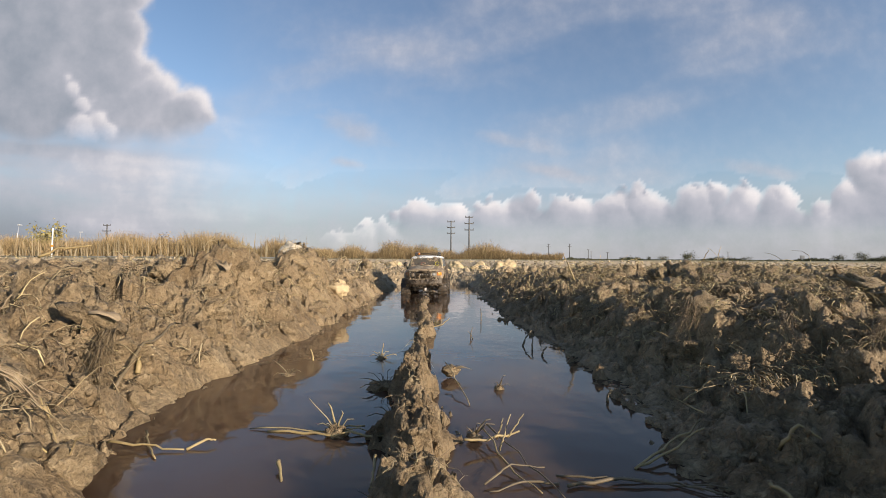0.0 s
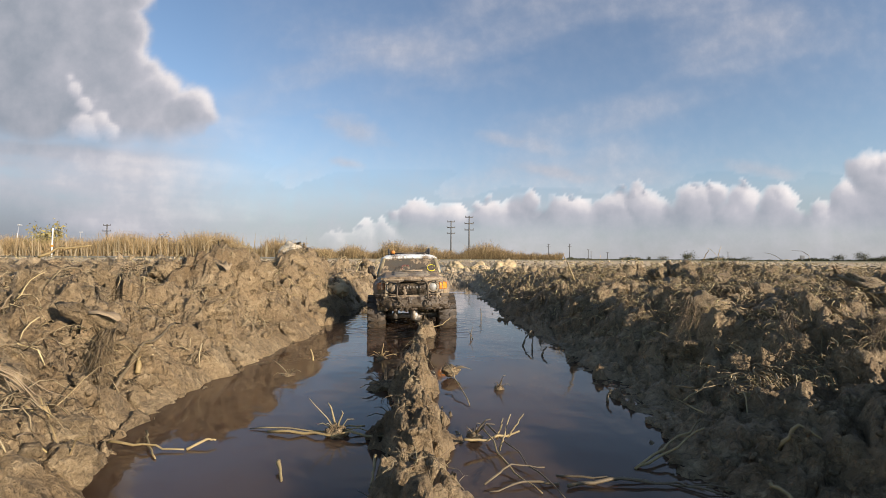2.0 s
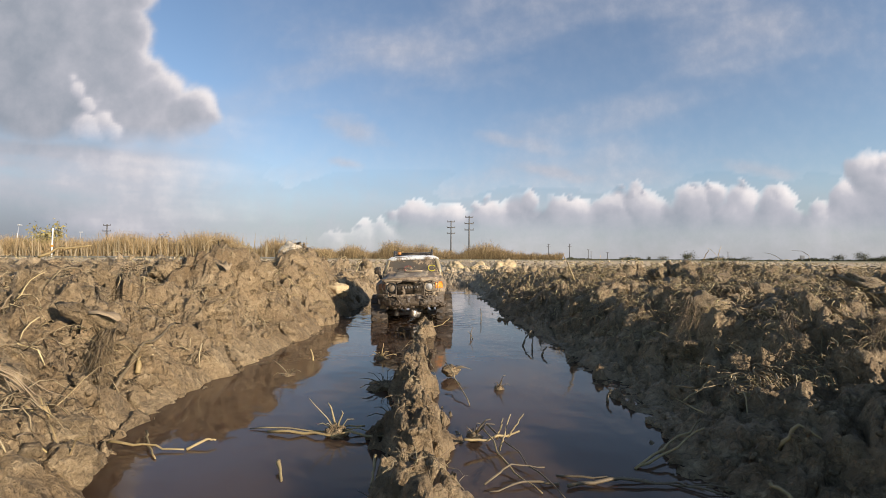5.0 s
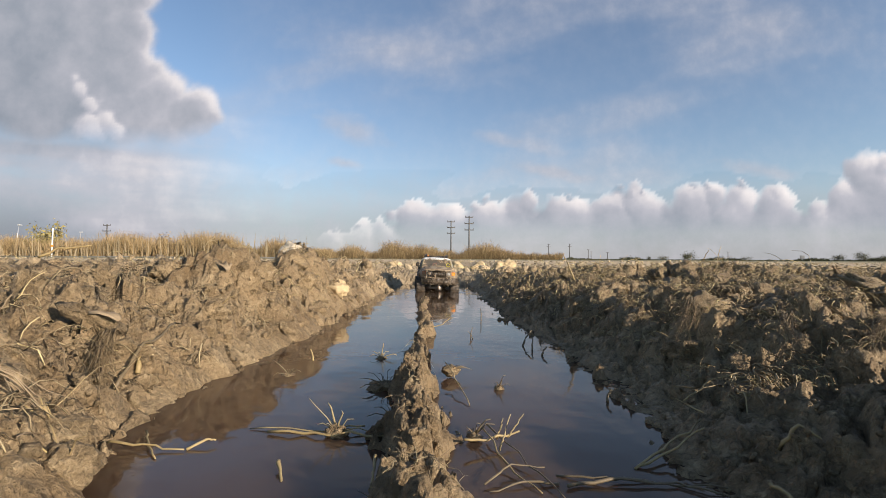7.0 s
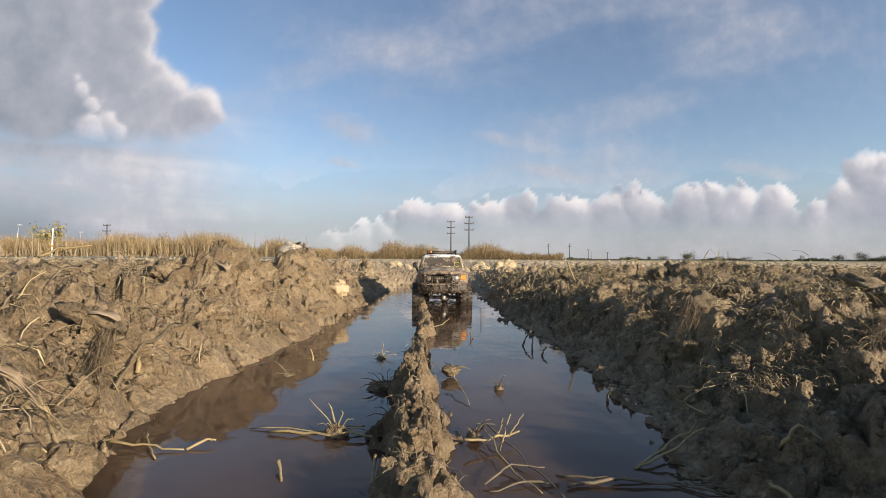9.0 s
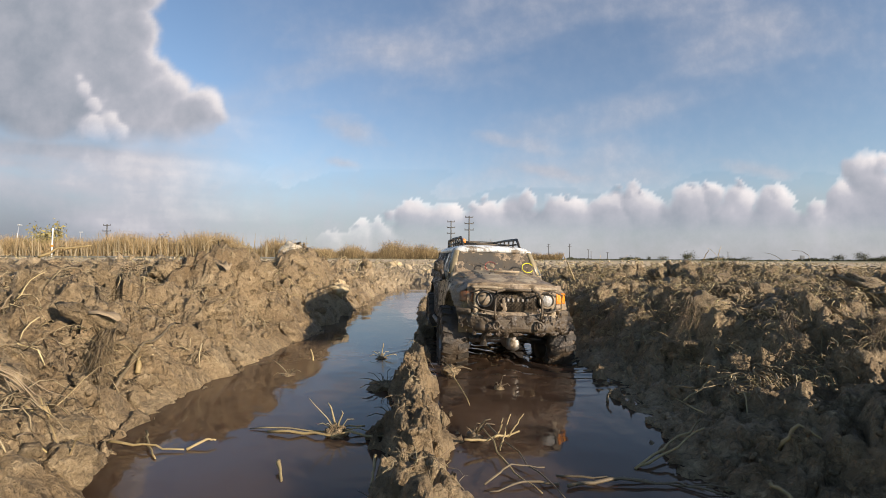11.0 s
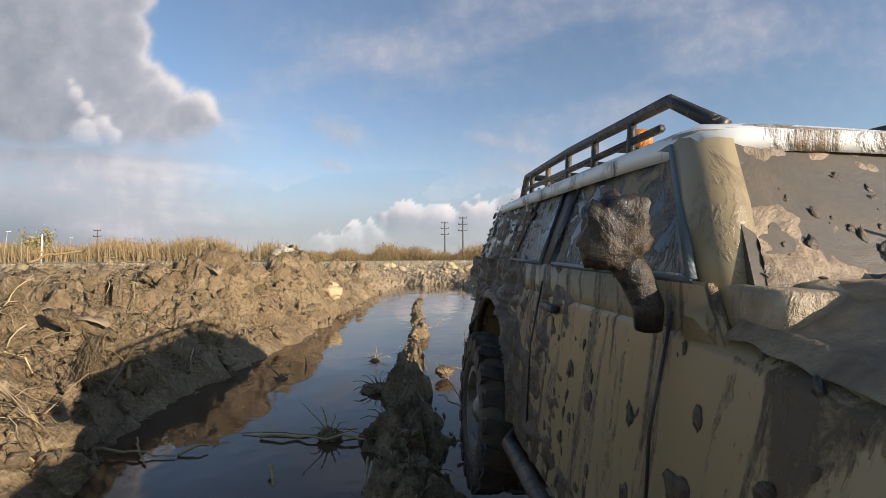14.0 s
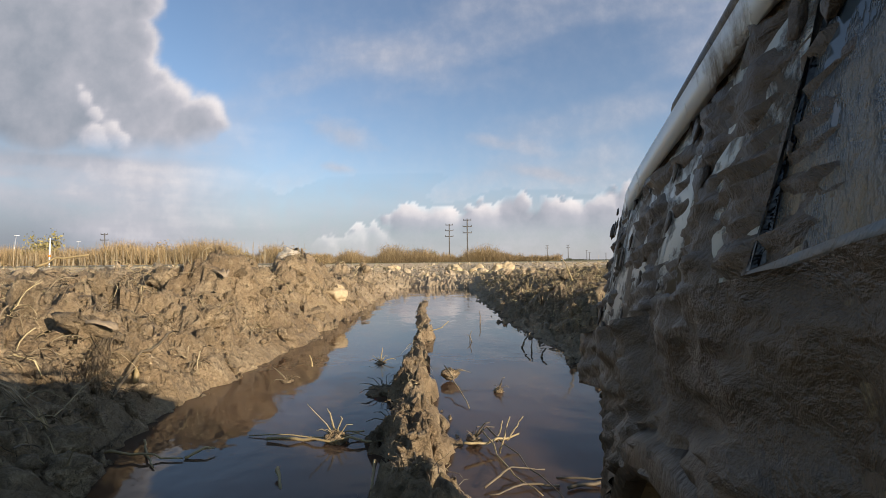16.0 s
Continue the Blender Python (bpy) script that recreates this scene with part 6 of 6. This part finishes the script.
clump("weed_clump", -0.100, 0.44, 0.016, "muddy clump of dry weed standing in the water", "weed clump", 1, MUD_CLOD,
      [(-0.028, 0.0, 0.034, 0.0009), (-0.010, 0.004, 0.028, 0.0016), (0.004, 0.0, 0.022, 0.0013), (-0.018, -0.004, 0.010, 0.0010), (0.016, 0, 0.014, 0.0010), (0.030, -0.004, 0.004, 0.0012)], 0.002)
clump("weed_clump", -0.222, 0.662, 0.012, "dark weed clump sticking out of the water", "weed clump", 2, MUD_CLOD,
      [(-0.022, 0, 0.022, 0.0014), (-0.012, 0, 0.012, 0.0014), (0.018, 0, 0.006, 0.0013), (-0.018, -0.01, 0.002, 0.0012)], 0.0, 0.35, STEM_DARK)
clump("weed_clump", -0.103, 0.776, 0.013, "yellowing weed clump beside the ridge", "weed clump", 3, MUD_CLOD,
      [(0.003, 0, 0.026, 0.0016), (-0.014, 0, 0.012, 0.0010), (0.026, 0, 0.006, 0.0014), (-0.020, 0, 0.004, 0.0012), (0.012, 0, 0.012, 0.0010)], 0.0, 0.35)
clump("weed_clump", 0.074, 0.598, 0.009, "small clay clump with a curled leaf in the water", "weed clump", 4, MUD_CLOD,
      [(0.009, 0, 0.018, 0.0014), (0.004, 0, 0.012, 0.0010), (0.014, 0, 0.004, 0.0008)], 0.001, 0.8, STEM_DARK)
clump("weed_mat", -0.074, 0.60, 0.030, "dark mat of rotting weed against the ridge", "weed mat", 5, MUD_CLOD,
      [(-0.034, 0, 0.010, 0.0010), (-0.03, -0.02, 0.004, 0.0012), (-0.01, 0.0, 0.018, 0.0012), (0.01, -0.02, 0.012, 0.0012), (-0.024, 0.01, 0.016, 0.0009)], 0.002, 0.35, STEM_DARK)
clump("weed_mat", -0.050, 0.475, 0.020, "dark weed mat at the foot of the ridge", "weed mat", 6, MUD_CLOD,
      [(-0.02, 0, 0.012, 0.0010), (-0.026, -0.01, 0.006, 0.0011), (0.0, -0.012, 0.016, 0.0010)], 0.004, 0.5, STEM_DARK)
clump("ridge_clod", 0.012, 0.655, 0.013, "knobbly clod jutting from the ridge over the water", "mud clod", 7, MUD_CLOD,
      [(0.022, 0, 0.004, 0.0022), (0.030, 0, 0.002, 0.0014), (0.012, -0.01, 0.008, 0.0010)], 0.010, 0.6, STEM_DARK)
clump("weed_clump", 0.030, 0.43, 0.010, "dark sprig of weed at the ridge's foot", "weed clump", 8, STEM_DARK,
      [(0.016, 0, 0.016, 0.0014), (0.020, 0.004, 0.010, 0.0012), (0.006, 0, 0.012, 0.0010)], 0.004, 0.6, STEM_DARK)
for i, (x, y, r, mt, lab) in enumerate((
        (-0.470, 1.43, 0.040, PALE_CLOD, "pale dry clod on the crest of the bank"), (-0.325, 1.40, 0.034, YELLOW_CLAY, "yellow clay lump low on the bank"),
        (-0.345, 1.52, 0.026, YELLOW_CLAY, "yellow clay lump low on the bank"), (-0.363, 0.565, 0.013, YELLOW_CLAY, "crumbled yellow clay on the bank"),
        (0.33, 4.3, 0.10, YELLOW_CLAY, "pale yellow clod at the end of the rut"), (0.62, 4.6, 0.10, YELLOW_CLAY, "pale yellow clod at the end of the rut"),
        (-0.5, 4.6, 0.09, YELLOW_CLAY, "pale yellow clod beyond the rut"), (-0.95, 4.4, 0.10, YELLOW_CLAY, "pale yellow clod beyond the rut"), (0.15, 5.2, 0.10, YELLOW_CLAY, "pale yellow clod beyond the rut"),
        (-0.40, 0.99, 0.036, MUD_CLOD, "large torn clod on the crest of the bank"),
        (-0.38, 1.24, 0.036, MUD_CLOD, "large torn clod on the bank's edge"), (-0.42, 1.28, 0.040, MUD_CLOD, "large torn clod on the bank's edge"), (-0.52, 0.86, 0.03, MUD_CLOD, "large torn clod on the bank"),
        (-0.38, 0.76, 0.030, MUD_CLOD, "large torn clod halfway up the bank"), (0.345, 0.645, 0.030, MUD_CLOD, "torn clod over a dark hollow"), (0.40, 0.70, 0.034, MUD_CLOD, "torn clod over a dark hollow"),
        (0.52, 0.72, 0.040, MUD_CLOD, "large torn clod on the shaded bank"), (0.60, 0.86, 0.044, MUD_CLOD, "large torn clod on the shaded bank"), (0.42, 1.15, 0.040, MUD_CLOD, "large torn clod on the shaded bank"),
        (0.36, 1.55, 0.040, MUD_CLOD, "large torn clod on the shaded bank"), (0.70, 1.30, 0.05, MUD_CLOD, "large torn clod in the field"), (0.95, 1.45, 0.05, MUD_CLOD, "large torn clod in the field"),
        (-0.275, 0.335, 0.022, MUD_CLOD, "wet clod at the water's edge"), (-0.300, 0.36, 0.024, MUD_CLOD, "wet clod at the water's edge"))):
    rng = random.Random(i + 40)
    sprigs = [(rng.uniform(-1, 1) * r * 1.5, rng.uniform(-1, 0.6) * r, rng.uniform(0.2, 1.3) * r, rng.uniform(0.0007, 0.0016) * max(1, y)) for _ in range(5)] if mt is MUD_CLOD else ()
    clump("mud_clod", x, y, r, lab, "mud clod", i + 60, mt, sprigs, None, 0.75)


def leaf_sheath(x, y, z, size, turn, seed):
    """A withered leaf sheath: a fan of flat dry blades."""
    rng = random.Random(seed)
    root = new("leaf_sheath")
    root.location = (x, y, z)
    root.rotation_euler = turn
    tagged(root, "withered straw-coloured leaf sheath on the bank", "dead leaf")
    for i in range(9):
        a = -0.5 + 1.0 * i / 8 + rng.uniform(-0.06, 0.06)
        ln = size * rng.uniform(0.65, 1.1)
        w = size * rng.uniform(0.05, 0.10)
        bm = bmesh.new()
        pts = [Vector((math.sin(a) * ln * t, math.cos(a) * ln * t, 0.12 * ln * math.sin(t * 3) + rng.uniform(0, 0.03) * ln)) for t in (0, 0.35, 0.7, 1.0)]
        side = Vector((math.cos(a), -math.sin(a), 0.25))
        rows = [[bm.verts.new(p + side * w * k * (1 - 0.7 * t)) for k in (-1, 0, 1)] for p, t in zip(pts, (0.2, 0.0, 0.3, 0.95))]
        for r in rows:
            r[1].co.z += w * 0.5
        for u, v in zip(rows, rows[1:]):
            for k in (0, 1):
                bm.faces.new((u[k], u[k + 1], v[k + 1], v[k]))
        ob = part("blade", bm, SHEATH, root)
        so = ob.modifiers.new("thick", "SOLIDIFY")
        so.thickness = 0.0006


leaf_sheath(-0.362, 0.512, 0.098, 0.030, (radians(20), 0, radians(80)), 5)
leaf_sheath(-0.40, 0.85, 0.145, 0.03, (radians(30), 0, radians(40)), 8)


def straw_bundle(top, foot, count, spread, label, seed, material=None):
    """A withered bundle of straws pressed against the bank."""
    rng = random.Random(seed)
    root = new("straw_bundle")
    tagged(root, label, "straw bundle")
    root.location = foot
    t = Vector(top) - Vector(foot)
    for i in range(count * 2):
        o = Vector((rng.uniform(-1, 1), rng.uniform(-1, 1), rng.uniform(-0.4, 0.6))) * spread * 0.8
        w = Vector((rng.uniform(-1, 1), rng.uniform(-1, 1), rng.uniform(-0.6, 0.2))) * spread
        cut = rng.uniform(0.3, 1.0)
        bm = bmesh.new()
        tube(bm, [t + o, t * (1 - 0.35 * cut) + o * 1.3 + Vector((0, 0, 0.004)), t * (1 - 0.75 * cut) + o * 1.2 + w, t * (1 - cut) + o + w * 2.2], rng.uniform(0.0003, 0.0006), 5, 0.0002, 0.3, rng)
        part("straw", bm, material or MUD_CLOD, root)


straw_bundle((-0.345, 0.352, 0.084), (-0.312, 0.378, 0.038), 5, 0.005, "withered straw bundle pressed into the lit bank", 3, SHEATH)
straw_bundle((-0.362, 0.500, 0.090), (-0.352, 0.462, 0.044), 16, 0.008, "shaggy grey-brown straw hanging down the bank", 4)
straw_bundle((-0.352, 0.475, 0.075), (-0.338, 0.452, 0.035), 12, 0.007, "shaggy grey-brown straw hanging down the bank", 5)
straw_bundle((0.352, 0.640, 0.115), (0.318, 0.585, 0.060), 18, 0.010, "pale roots hanging over a dark hollow", 6)
straw_bundle((0.420, 0.560, 0.105), (0.375, 0.500, 0.070), 16, 0.010, "pale roots hanging from a clod", 7)
straw_bundle((0.470, 0.480, 0.110), (0.400, 0.440, 0.075), 16, 0.010, "pale roots hanging from a clod", 8)


# ---- water that the truck stirs ----
def build_ripples():
    """A low sheet of rings round the wheels; its rim lies under the still surface."""
    g = np.arange(-0.42, 0.421, 0.005)
    gx, gy = np.meshgrid(g, g * 1.25)
    z = -0.0026 * np.hypot(gx / 0.42, gy / 0.52) ** 2
    for cx, cy, ph in ((-0.1, 0.0, 0.0), (0.1, 0.0, 1.1), (-0.1, BASE_Y, 2.0), (0.1, BASE_Y, 2.7)):
        r = np.hypot(gx - cx, gy - cy)
        z = z + 0.0011 * np.exp(-r / 0.13) * np.cos(2 * np.pi * r / 0.034 + ph)
    z = z + 0.0004 * fbm(gx * 30, gy * 20, 3, 401)
    n, m = len(g), len(g)
    a = (np.arange(m - 1)[:, None] * n + np.arange(n - 1)[None, :]).ravel()
    ob = raw_mesh("ripple_water", np.stack([gx, gy, z + 0.0004], -1).reshape(-1, 3), np.stack([a, a + 1, a + n + 1, a + n], 1), WATER)
    return tagged(ob, "ripples spreading round the truck's wheels", "water", kind="structure")


RIPPLES = build_ripples()


def build_splash(seed):
    """A fan of thrown mud: drops and short strings on rising arcs."""
    rng = random.Random(seed)
    bm = bmesh.new()
    for _ in range(80):
        a, v = rng.uniform(0.4, 2.7), rng.uniform(0.35, 1.0)
        s = rng.random()
        x, z = math.cos(a) * v * s * 0.045, v * 0.085 * (s - 0.75 * s * s) * math.sin(a)
        r = rng.uniform(0.0006, 0.0019)
        d = Vector((math.cos(a) * 0.5, rng.uniform(-0.2, 0.2), 1 - 1.5 * s)).normalized()
        m = Matrix.Translation((x, rng.uniform(-0.03, 0.012), z)) @ d.to_track_quat("Z", "Y").to_matrix().to_4x4() @ Matrix.Diagonal((r, r, r * rng.uniform(1.2, 4.0), 1))
        bmesh.ops.create_icosphere(bm, subdivisions=1, radius=1, matrix=m)
    ob = mesh_ob("mud_splash", bm, SPLASH)
    return tagged(ob, "spray of brown muddy water thrown by a wheel", "splash", "wheel splashes")


SPLASH = mat_plain("muddy_drops", (0.20, 0.145, 0.085), 0.12, 0, 0.3, 80)
SPLASHES = [build_splash(s) for s in (1, 2, 3, 4)]


def motions():
    for card, slide in ((CLOUDS_LEFT, 95.0), (CLOUDS_RIGHT, -42.0)):
        x, y, z = card.location
        walk(card, [(t, pose(x + slide * (t - 8) / 16, y, z)) for t in (0.0, 5.0, 11.0, 16.0)])
    walk(TRUCK, [(t, pose(x, y, z, rx, ry, rz)) for t, x, y, z, rx, ry, rz in TRUCK_PATH])
    walk(RIPPLES, [(t, pose(x, y, 0)) for t, x, y, *_ in TRUCK_PATH])
    # spray: each fan leaps from the water beside its front wheel and falls back
    for i, splash in enumerate(SPLASHES):
        side = -1 if i % 2 else 1
        rows = []
        for k in range(161):
            t = k / 10
            x, y = (float(np.interp(t, [r[0] for r in TRUCK_PATH], [r[c] for r in TRUCK_PATH])) for c in (1, 2))
            spin = 2.7 < t < 4.5 or 6.2 < t < 6.9
            leap = abs(math.sin(t * 5.2 + i * 1.6)) if spin else 0.0
            rows.append((t, pose(x + side * 0.112, y - 0.03, -0.055 + 0.062 * leap, 0, 0, 25 * math.sin(i + t * 2))))
        walk(splash, rows)
    # wheels roll with the way gone, and spin on the spot while the truck is stuck
    ts = [i / 15 for i in range(241)]
    turn, rows, last = 0.0, [], None
    for t in ts:
        y = np.interp(t, [r[0] for r in TRUCK_PATH], [r[2] for r in TRUCK_PATH])
        if last is not None:
            turn += max(-80, min(80, math.degrees((last - y) / TYRE_R)))
            if 2.4 < t < 4.3 or 14.2 < t < 14.9:
                turn += 41
        last = y
        rows.append((t, turn))
    for wheel in WHEELS:
        x, y, z = wheel.location
        walk(wheel, [(t, pose(x, y, z, a)) for t, a in rows])


motions()
